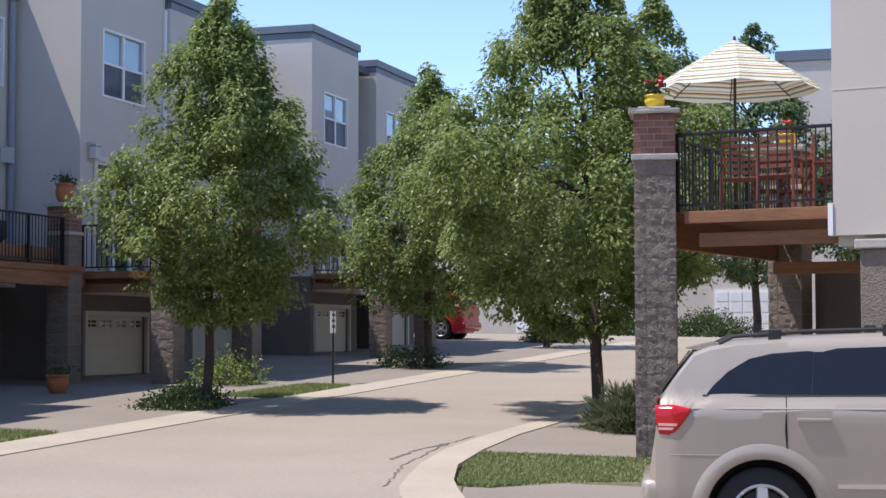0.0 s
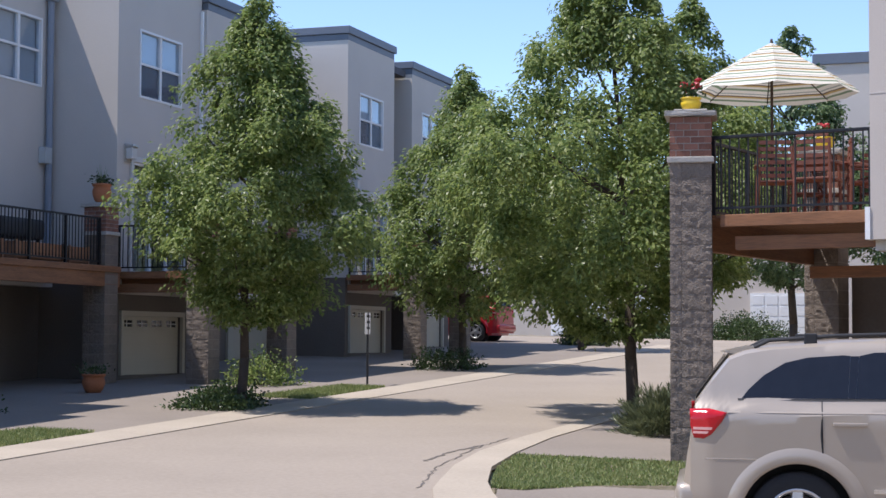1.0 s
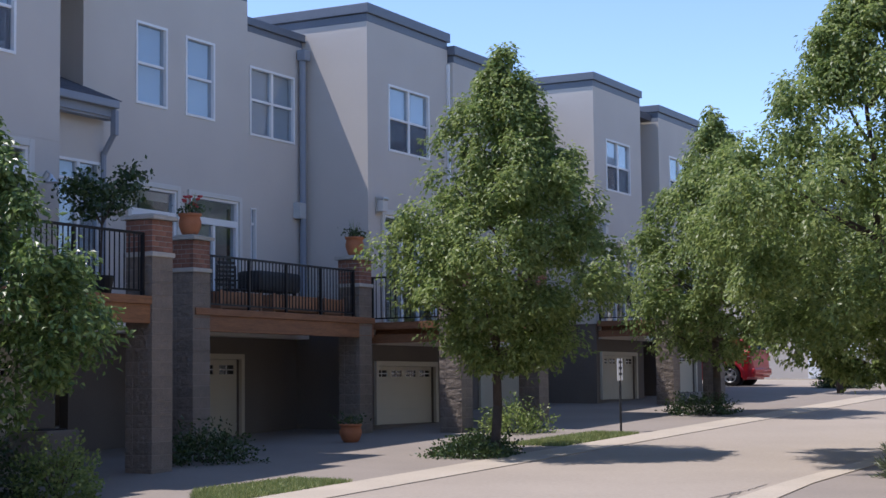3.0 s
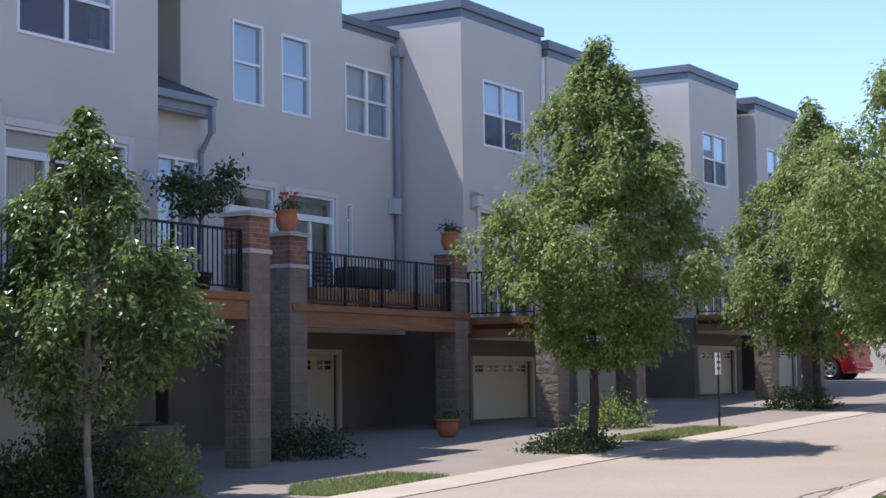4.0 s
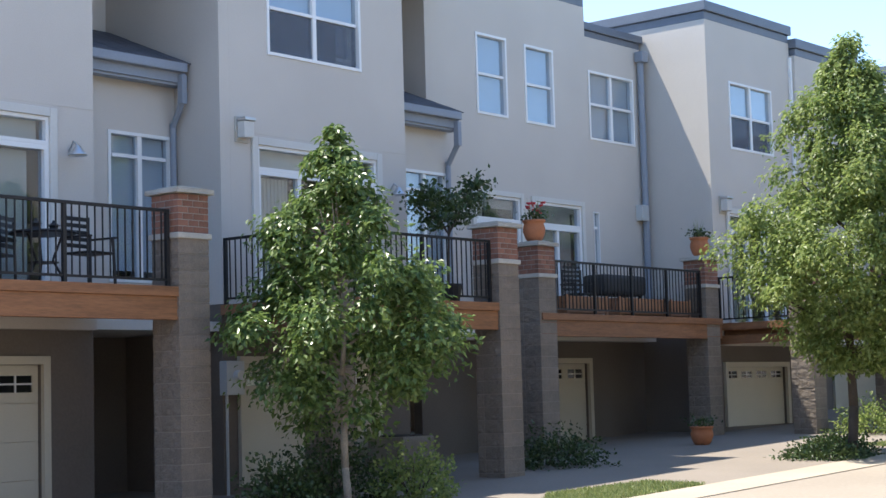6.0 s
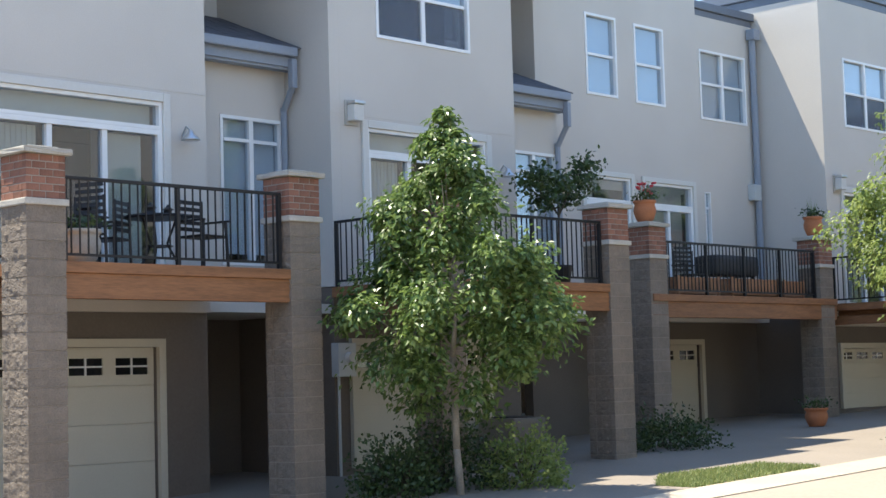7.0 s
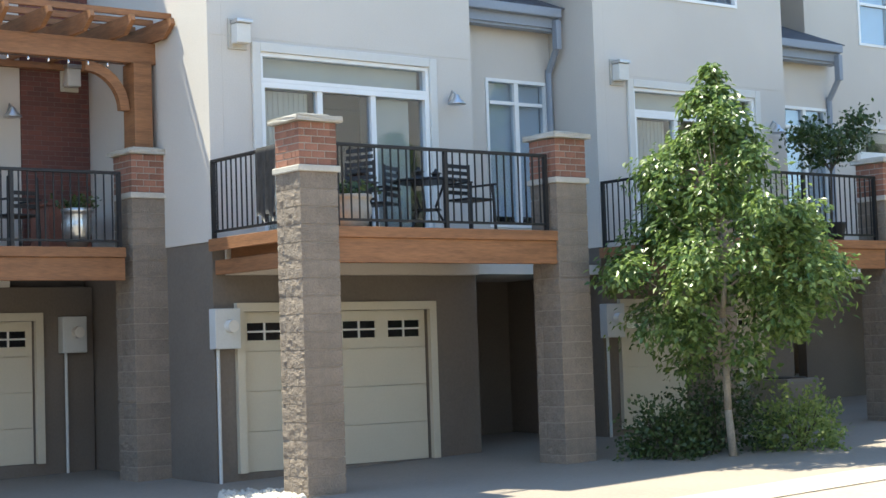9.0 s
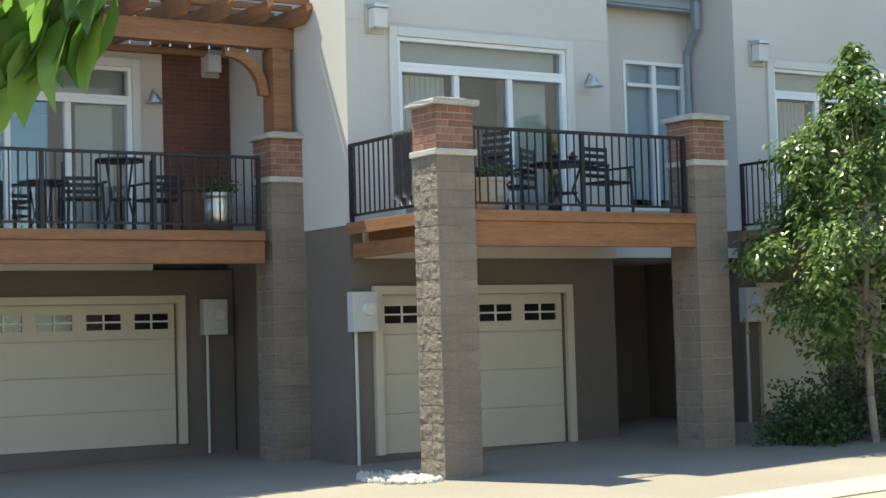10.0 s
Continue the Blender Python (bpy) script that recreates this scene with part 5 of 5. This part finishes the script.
def car(x, y, turn, colour, label, detail=True, scale=1.0):
    c = thing("car", label, "car", at=(x, y, ground_z(x, y)), turn=turn)
    c.scale = (scale,) * 3
    bm = bmesh.new()
    xs = sorted({*(t[0] for t in TOPLINE), *steps(0.0, 4.88, 110)})
    rows = []
    for u in xs:
        top = along(TOPLINE, u)
        low = 0.30 if u < 0.25 else 0.22
        ring = []
        zs = [low + (top - 0.035 - low) * k / 25 for k in range(26)]
        left = [(u, -side_y(u, z), z) for z in zs]
        ye = side_y(u, zs[-1])
        crown = [(u, -ye * 0.93, top - 0.008), (u, -ye * 0.6, top + 0.008), (u, 0, top + 0.014), (u, ye * 0.6, top + 0.008), (u, ye * 0.93, top - 0.008)]
        right = [(u, side_y(u, z), z) for z in reversed(zs)]
        rows.append([bm.verts.new(p) for p in left + crown + right])
    for a, b in zip(rows, rows[1:]):
        for i in range(len(a)):
            bm.faces.new((a[i], a[(i + 1) % len(a)], b[(i + 1) % len(a)], b[i]))
    bm.faces.new(rows[0])
    bm.faces.new(rows[-1])
    gone = [f for f in bm.faces if abs(f.calc_center_median().y) > 0.5 and any((v.co.x - u) ** 2 + (v.co.z - 0.36) ** 2 < 0.435 ** 2 for v in f.verts for u in (0.86, 3.75))]
    bmesh.ops.delete(bm, geom=gone, context="FACES")
    body = part("body", bm, colour, c, "", False)
    me = body.data
    me.polygons.foreach_set("use_smooth", [True] * len(me.polygons))
    me.set_sharp_from_angle(angle=radians(32))
    for s in (-1, 1):
        for u in (0.86, 3.75):
            wheel(c, u, s)
            fl = bmesh.new()
            ring = []
            for k in range(25):
                a = radians(-8 + 196 * k / 24)
                ca, sa = math.cos(a), math.sin(a)
                ring.append([fl.verts.new((u + r * ca, s * (side_y(u + r * ca, min(1.1, 0.36 + r * sa)) + o), 0.36 + r * sa)) for r, o in ((0.545, 0.002), (0.50, 0.022), (0.45, 0.026), (0.426, 0.014), (0.426, -0.08))])
            for a, b in zip(ring, ring[1:]):
                for k in range(4):
                    fl.faces.new((a[k], a[k + 1], b[k + 1], b[k]))
            part("wheel_arch", fl, colour, c, "flared wheel arch", True)
            part("arch_liner", rod(bmesh.new(), (u, s * 0.50, 0.38), (u, s * 0.56, 0.38), 0.43, sides=28), M_DARK, c)
        quarter = [(0.45, 1.275), (0.50, 1.34), (0.62, 1.45), (0.78, 1.545), (0.95, 1.585), (1.22, 1.605), (1.27, 1.60), (1.24, 1.275)]
        rear = [(1.30, 1.275), (1.34, 1.60), (1.45, 1.625), (2.05, 1.645), (2.12, 1.275)]
        fore = [(2.20, 1.275), (2.13, 1.645), (2.55, 1.62), (2.95, 1.46), (3.2, 1.275)]
        for o in (quarter, rear, fore):
            part("side_window", side_patch(o, 0.004, s), M_CARGLASS, c, "dark tinted side window")
        part("pillar_trim", side_patch([(1.243, 1.277), (1.272, 1.598), (1.337, 1.598), (1.298, 1.277)], 0.008, s), M_CARGLASS, c, "dark gloss pillar")
        part("belt_trim", side_patch([(0.42, 1.258), (0.42, 1.273), (3.25, 1.273), (3.25, 1.258)], 0.006, s), M_DARK, c)
        part("tail_light", side_patch([(0.055, 1.19), (0.20, 1.195), (0.335, 1.165), (0.30, 1.10), (0.22, 1.0), (0.16, 0.965), (0.085, 0.97), (0.06, 1.06)], 0.010, s, 0.03), M_LENS, c, "red wrap-round tail light", True)
        for lo, hi in ((1.032, 1.052), (1.002, 1.020)):
            part("light_stripe", side_patch([(0.08, lo), (0.08, hi), (0.245 - (1.05 - lo), hi), (0.235 - (1.05 - lo), lo)], 0.013, s), M_PALELENS, c, "pale reversing-light strip")
        part("door_gap", side_patch([(1.055, 0.70), (1.03, 1.0), (1.045, 1.262), (1.053, 1.262), (1.038, 1.0), (1.063, 0.70)], 0.003, s), M_DARK, c)
        part("door_gap", side_patch([(2.155, 0.30), (2.155, 1.262), (2.163, 1.262), (2.163, 0.30)], 0.003, s), M_DARK, c)
        part("bumper_gap", side_patch([(0.17, 0.812), (0.17, 0.818), (0.55, 0.818), (0.55, 0.812)], 0.003, s), M_CHROME, c)
        part("body_crease", side_patch([(0.34, 1.165), (0.34, 1.178), (3.6, 1.178), (3.6, 1.165)], 0.005, s), colour, c)
        part("sill_trim", side_patch([(1.42, 0.57), (1.42, 0.602), (3.2, 0.602), (3.2, 0.57)], 0.012, s, 0.02), M_CHROME, c, "bright sill strip")
        for u in (1.13, 2.28):
            cup = side_patch([(u, 1.05), (u + 0.04, 1.11), (u + 0.22, 1.11), (u + 0.25, 1.05), (u + 0.18, 0.99), (u + 0.07, 0.99)], 0.002, s)
            part("handle_cup", cup, colour, c)
            hb = bmesh.new()
            yy = side_y(u + 0.12, 1.08)
            box(hb, u - 0.01, u + 0.25, s * (yy + 0.002), s * (yy + 0.024), 1.068, 1.10, 0.010)
            part("door_handle", hb, colour, c)
        rl = bmesh.new()
        pts = [(0.55, 1.66), (0.66, 1.715), (1.2, 1.755), (1.9, 1.775), (2.5, 1.74), (2.62, 1.68)]
        for a, b in zip(pts, pts[1:]):
            rod(rl, (a[0], s * 0.62, a[1]), (b[0], s * 0.62, b[1]), 0.015, sides=8)
        rail = part("roof_rail", rl, M_DARK, c, "black roof rail")
        for u, z in ((0.98, 1.75), (1.85, 1.79)):
            part("rail_foot", boxes((u - 0.05, u + 0.05, s * 0.62 - 0.022, s * 0.62 + 0.022, z - 0.07, z + 0.022), bevel=0.012), M_DARK, rail)
    sp = bmesh.new()
    prof = [(0.30, 1.625), (0.52, 1.675), (0.56, 1.655), (0.46, 1.60)]
    a = [sp.verts.new((u, -0.62, z)) for u, z in prof]
    b = [sp.verts.new((u, 0.62, z)) for u, z in prof]
    sp.faces.new(a)
    sp.faces.new(b[::-1])
    for k in range(4):
        sp.faces.new((a[k], b[k], b[(k + 1) % 4], a[(k + 1) % 4]))
    part("spoiler", sp, colour, c, "roof spoiler")
    rg = bmesh.new()
    v = [rg.verts.new(p) for p in ((0.092, -0.70, 1.27), (0.092, 0.70, 1.27), (0.335, 0.58, 1.605), (0.335, -0.58, 1.605))]
    rg.faces.new(v)
    bmesh.ops.solidify(rg, geom=rg.faces[:], thickness=0.012)
    part("rear_window", rg, M_CARGLASS, c, "dark rear window")
    bp = bmesh.new()
    box(bp, -0.06, 0.30, -0.82, 0.82, 0.36, 0.62, 0.07)
    part("rear_bumper", bp, colour, c, "", True)
    part("bumper_strip", boxes((-0.066, 0.12, -0.80, 0.80, 0.44, 0.475), bevel=0.01), colour, c)
    ws = bmesh.new()
    v = [ws.verts.new(p) for p in ((3.60, -0.74, 1.22), (3.60, 0.74, 1.22), (2.92, 0.62, 1.60), (2.92, -0.62, 1.60))]
    ws.faces.new(v)
    bmesh.ops.solidify(ws, geom=ws.faces[:], thickness=-0.012)
    part("windscreen", ws, M_CARGLASS, c)
    return c


M_CHAMPAGNE = paint("champagne_paint", (0.42, 0.36, 0.295), 0.2)
M_REDPAINT = paint("red_paint", (0.42, 0.012, 0.02), 0.1)
car(-2.70, 13.64, 10.5, M_CHAMPAGNE, "champagne-silver family SUV with dark tinted windows", scale=1.0)
car(-17.9, 57.9, 176, M_REDPAINT, "red hatchback parked in the shade of a driveway")


# ---------------------------------------------------------------- street furniture and planting
def street_sign(x, y):
    s = thing("street_sign", "small white notice plate on a thin dark post", "sign", at=(x, y, ground_z(x, y)), turn=2)
    part("post", rod(bmesh.new(), (0, 0, -0.1), (0, 0, 1.5), 0.025), M_DARK, s)
    pl = part("plate", boxes((-0.012, 0.012, -0.14, 0.14, 1.05, 1.5), bevel=0.004), M_VINYL, s, "white plate")
    for k in range(3):
        part("text_bar", boxes((0.0125, 0.0145, -0.09, 0.09, 1.40 - k * 0.12, 1.45 - k * 0.12)), M_DARK, pl, "unreadable dark lines")
    return s


street_sign(-13.0, 32.3)


def shrub(x, y, r, h, label, mat=None, seed=1, leaves=2500, size=0.06, spiky=False, foot=None):
    z = ground_z(x, y) if foot is None else foot
    s = thing("shrub", label, "shrub", at=(x, y, z))
    rng = np.random.default_rng(seed)
    bm = bmesh.new()
    for k in range(7):
        a = k * 0.9
        rod(bm, (0, 0, -0.05), (r * 0.5 * math.cos(a), r * 0.5 * math.sin(a), h * 0.7), 0.015, 0.006, 5)
    part("stem", bm, M_BARK, s)
    N = leaves
    d = rng.normal(0, 1, (N, 3))
    d /= np.linalg.norm(d, axis=1, keepdims=True)
    d[:, 2] = np.abs(d[:, 2])
    lump = 1 + 0.22 * np.sin(4 * np.arctan2(d[:, 1], d[:, 0]) + seed) + 0.15 * np.sin(7 * d[:, 2] * 3 + seed)
    rad = lump * rng.uniform(0.55, 1.05, N)
    pos = d * rad[:, None] * np.array([r, r, h])
    axis = d * (1.2 if spiky else 0.5) + rng.normal(0, 0.45, (N, 3)) + np.array([0, 0, 0.5 if spiky else -0.1])
    axis /= np.linalg.norm(axis, axis=1, keepdims=True)
    sd = np.cross(axis, rng.normal(0, 1, (N, 3)))
    sd /= np.linalg.norm(sd, axis=1, keepdims=True)
    ln = size * rng.uniform(0.7, 1.4, (N, 1)) * (2.2 if spiky else 1)
    wd = size * (0.16 if spiky else 0.35)
    v = np.stack([pos, pos + axis * ln * 0.5 + sd * wd, pos + axis * ln, pos + axis * ln * 0.5 - sd * wd], 1)
    me = bpy.data.meshes.new("foliage")
    me.from_pydata(v.reshape(-1, 3).tolist(), [], np.arange(N * 4).reshape(-1, 4).tolist())
    part("foliage", me, mat or M_LEAF_DARK, s)
    return s


M_JUNIPER = leaf_material("juniper", (0.08, 0.105, 0.05), (0.22, 0.24, 0.12), 0.25)
shrub(-15.5, 16.3, 0.75, 1.0, "dark rounded shrub in the shade of a house", seed=1)
shrub(-14.6, 16.9, 0.6, 0.75, "leafy shrub beside a young tree", M_LEAF, seed=2)
shrub(-15.4, 15.3, 0.6, 0.7, "dark low shrub beside a column", seed=3)
shrub(-12.9, 25.3, 0.75, 0.22, "low spreading shrub at the foot of a tree", seed=4)
shrub(-13.4, 26.6, 0.6, 0.3, "low shrub at the foot of a tree", seed=5)
shrub(-14.9, 31.2, 0.7, 0.6, "rounded shrub with pale tips on shaded ground", M_LEAF, seed=6)
shrub(-16.4, 22.6, 0.8, 0.55, "low green shrub below a balcony column", seed=7)
shrub(-5.0, 23.9, 0.56, 0.52, "dense grey-green juniper shrub beside the driveway", M_JUNIPER, seed=8, leaves=14000, size=0.05, spiky=True)
shrub(-4.55, 24.3, 0.6, 0.68, "dense grey-green juniper shrub beside a column", M_JUNIPER, seed=9, leaves=12000, size=0.05, spiky=True)
shrub(-13.6, 39.0, 0.9, 0.5, "low dark shrub under a tree", seed=10)
shrub(-14.6, 56.5, 0.9, 0.75, "round dark shrub at the corner of the lane", seed=11, leaves=6000, size=0.07)
shrub(-15.2, 70.5, 1.6, 0.9, "broad flowering hedge beyond the cross lane", seed=12, leaves=9000, size=0.09)
shrub(-11.5, 71.0, 1.8, 0.9, "broad dark hedge beyond the cross lane", seed=13, leaves=9000, size=0.09)

# small tree in a pot on the second balcony
bt = thing("potted_tree", "small leafy tree in a dark pot on a balcony", "potted tree", at=(-17.3, 21.0, 2.985))
part("pot", lathe(bmesh.new(), [(0.16, 0), (0.22, 0.34), (0.24, 0.38), (0.2, 0.38)], 18), M_DARK, bt, "", True)
part("trunk", rod(rod(bmesh.new(), (0, 0, 0.3), (0.03, 0.02, 1.4), 0.02, 0.015, 6), (0.03, 0.02, 1.2), (0.1, 0.3, 1.7), 0.014, 0.006, 6), M_BARK, bt)
for k, (cy, cz, sp, n) in enumerate(((-0.55, 1.98, 0.15, 330), (-0.30, 1.72, 0.13, 260), (-0.05, 2.02, 0.13, 260), (0.22, 1.80, 0.13, 240), (0.52, 2.10, 0.16, 330), (0.62, 2.36, 0.13, 240), (-0.45, 2.15, 0.11, 160))):
    blossoms(None, "foliage", bt, (0.03, cy * 1.1, cz - 0.3), (sp * 1.2, sp, sp * 0.75), n, 0.045, M_LEAF_DARK, 21 + k)
for cy, cz in ((-0.5, 1.9), (-0.2, 1.75), (0.5, 2.2)):
    part("limb", rod(bmesh.new(), (0.03, 0.0, 1.2), (0.03, cy, cz - 0.3), 0.012, 0.005, 6), M_BARK, bt)


# air conditioners on the ground by the entries
for y in (Y_B + 3.2,):
    ac = thing("air_conditioner", "dull taupe outdoor air-conditioning unit beside an entry", "air conditioner", at=(-17.6, y, ground_z(-17.6, y)))
    part("case", boxes((-0.38, 0.38, -0.38, 0.38, 0.06, 0.66), bevel=0.03), M_TAUPE, ac)
    for k in range(9):
        part("louvre", boxes((0.381, 0.392, -0.33, 0.33, 0.12 + k * 0.055, 0.145 + k * 0.055)), M_TAUPE, ac)
    part("base", boxes((-0.45, 0.45, -0.45, 0.45, 0, 0.058)), M_CAPSTONE, ac)
    part("grille", lathe(bmesh.new(), [(0.33, 0.662), (0.33, 0.68), (0.05, 0.69)], 20), M_DARK, ac)

# stones at the foot of the first column
stones = bmesh.new()
srng = random.Random(4)
for _ in range(340):
    a, d = srng.uniform(0, 6.283), srng.uniform(0.1, 0.85)
    px, py = -16.5 + d * 0.8 * math.cos(a), Y_A - 0.42 + d * 0.5 * math.sin(a)
    r = srng.uniform(0.02, 0.055)
    bmesh.ops.create_icosphere(stones, subdivisions=1, radius=r, matrix=Matrix.LocRotScale((px, py, ground_z(px, py) + r * 0.4), Euler((a, d, 0)), (1.2, 0.9, 0.7)))
tagged(part("stones", stones, M_CAPSTONE), "pale loose stones round the foot of a column", "stones", kind="stuff")


# ---------------------------------------------------------------- distance and the far side
def plain_house(x0, x1, y0, y1, top, face, label, windows=True, garages=()):
    """A house seen only far off, or in reflections. face: 'south' looks to -y, 'west' looks to -x."""
    h = thing("house", label, "townhouse")
    gz = ground_z((x0 + x1) / 2, (y0 + y1) / 2) - 1.0
    part("wall", boxes((x0, x1, y0, y1, gz, top - 0.4)), M_STUCCO_WARM, h, "pale stucco walls")
    part("coping", boxes((x0 - 0.08, x1 + 0.08, y0 - 0.08, y1 + 0.08, top - 0.398, top), bevel=0.02), M_METALCAP, h)
    n = int(((x1 - x0) if face == "south" else (y1 - y0)) / 3.2)
    for k in range(n):
        for z in (gz + 4.6, gz + 7.6) if windows else ():
            u = (x0 if face == "south" else y0) + 1.0 + k * 3.2
            if z + 1.5 > top:
                continue
            w = (u, u + 1.4, y0 - 0.03, y0 + 0.02, z, z + 1.5) if face == "south" else (x0 - 0.03, x0 + 0.02, u, u + 1.4, z, z + 1.5)
            f = part("window", boxes(w), M_DARKPANE, h)
            e = 0.06
            if face == "south":
                part("frame", boxes((u - e, u, y0 - 0.05, y0 - 0.001, z, z + 1.5), (u + 1.4, u + 1.4 + e, y0 - 0.05, y0 - 0.001, z, z + 1.5), (u - e, u + 1.4 + e, y0 - 0.05, y0 - 0.001, z + 1.501, z + 1.5 + e), (u - e, u + 1.4 + e, y0 - 0.05, y0 - 0.001, z - e, z - 0.001)), M_VINYL, f)
            else:
                part("frame", boxes((x0 - 0.05, x0 - 0.001, u - e, u, z, z + 1.5), (x0 - 0.05, x0 - 0.001, u + 1.4, u + 1.4 + e, z, z + 1.5), (x0 - 0.05, x0 - 0.001, u - e, u + 1.4 + e, z + 1.501, z + 1.5 + e), (x0 - 0.05, x0 - 0.001, u - e, u + 1.4 + e, z - e, z - 0.001)), M_VINYL, f)
    for u in garages:
        b = ground_z(u, y0) - 0.05
        gd = part("garage_door", boxes((u, u + 2.6, y0 - 0.08, y0 - 0.001, b, b + 2.1)), M_VINYL, h, "white panelled garage door")
        for r in range(4):
            for c in range(4):
                part("panel", boxes((u + 0.1 + c * 0.62, u + 0.62 + c * 0.62, y0 - 0.10, y0 - 0.081, b + 0.08 + r * 0.5, b + 0.5 + r * 0.5), bevel=0.008), M_VINYL, gd)
    return h


plain_house(-46, -2, 76, 86, 9.6, "south", "long far house across the head of the lane", garages=(-21.3, -17.6, -12.0))
plain_house(-7.4, 14, 62, 72, 12.0, "south", "far pale house with a blue-grey roof edge", windows=False)
# the next two never come into view; added for the panes to reflect
plain_house(9, 18, -30, 12, 9.5, "west", "unseen row house across the parking apron, added for reflections")
plain_house(-30, 6, -40, -32, 9.5, "south", "unseen row house behind the viewer, added for reflections")

tree(-6.35, 33.0, 8.4, 2.4, 4.0, 0.11, seed=21, leaves=26000, clumps=500, size=0.10)
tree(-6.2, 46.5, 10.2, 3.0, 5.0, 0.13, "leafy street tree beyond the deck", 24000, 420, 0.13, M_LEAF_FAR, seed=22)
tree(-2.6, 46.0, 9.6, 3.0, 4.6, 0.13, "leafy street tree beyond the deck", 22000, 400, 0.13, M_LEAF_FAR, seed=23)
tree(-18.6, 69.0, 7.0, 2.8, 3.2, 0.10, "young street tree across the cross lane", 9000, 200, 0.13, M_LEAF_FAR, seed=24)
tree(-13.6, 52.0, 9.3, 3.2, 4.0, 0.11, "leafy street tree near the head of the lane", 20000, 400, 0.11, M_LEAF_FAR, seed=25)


# ---------------------------------------------------------------- the twig beside the viewer
def near_branch():
    t = thing("tree", "overhanging branch of a young tree with broad fresh leaves", "tree", at=(-2.3, 0.2, ground_z(-2.3, 0.2)))
    o = Vector((2.3, -0.2, -ground_z(-2.3, 0.2)))
    part("trunk", rod(bmesh.new(), (0, 0, -0.1), (-0.03, 0.02, 3.4), 0.045, 0.03, 10), M_BARK, t)
    rng = random.Random(12)
    part("limb", rod(rod(bmesh.new(), (-0.02, 0, 2.3), Vector((-1.62, 0.46, 2.10)) + o, 0.02, 0.012, 7), Vector((-1.62, 0.46, 2.10)) + o, Vector((-1.36, 0.50, 1.99)) + o, 0.012, 0.005, 6), M_BARK, t)
    bm = bmesh.new()
    for k in range(64):
        along_it = rng.uniform(-1, 1)
        s = Vector((-1.43 + 0.075 * along_it, 0.47 + 0.085 * along_it, 1.878 + rng.uniform(-0.02 - 0.17 * (1 - along_it) / 2, 0.03))) + o
        d = Vector((rng.uniform(-0.75, 0.1), rng.uniform(-0.75, 0.1), -1)).normalized()
        w = d.cross(Vector((rng.uniform(-1, 1), rng.uniform(-1, 1), 0.2))).normalized()
        nrm = d.cross(w)
        L, W = rng.uniform(0.065, 0.105), rng.uniform(0.015, 0.025)
        mid = [bm.verts.new(s + d * L * f + nrm * 0.012 * math.sin(3 * f)) for f in (0, 0.25, 0.5, 0.75, 1.0)]
        for sg in (-1, 1):
            edge = [bm.verts.new(s + d * L * f + w * sg * W * q + nrm * (0.012 * math.sin(3 * f) + 0.009)) for f, q in ((0.25, 0.8), (0.5, 1.0), (0.75, 0.65))]
            bm.faces.new((mid[0], mid[1], edge[0]))
            bm.faces.new((mid[1], mid[2], edge[1], edge[0]))
            bm.faces.new((mid[2], mid[3], edge[2], edge[1]))
            bm.faces.new((mid[3], mid[4], edge[2]))
    part("leaves", bm, M_LEAF_NEAR, t, "broad fresh green leaves", True)
    return t


M_LEAF_NEAR = leaf_material("near_leaves", (0.06, 0.14, 0.03), (0.20, 0.34, 0.07), 0.55)
near_branch()
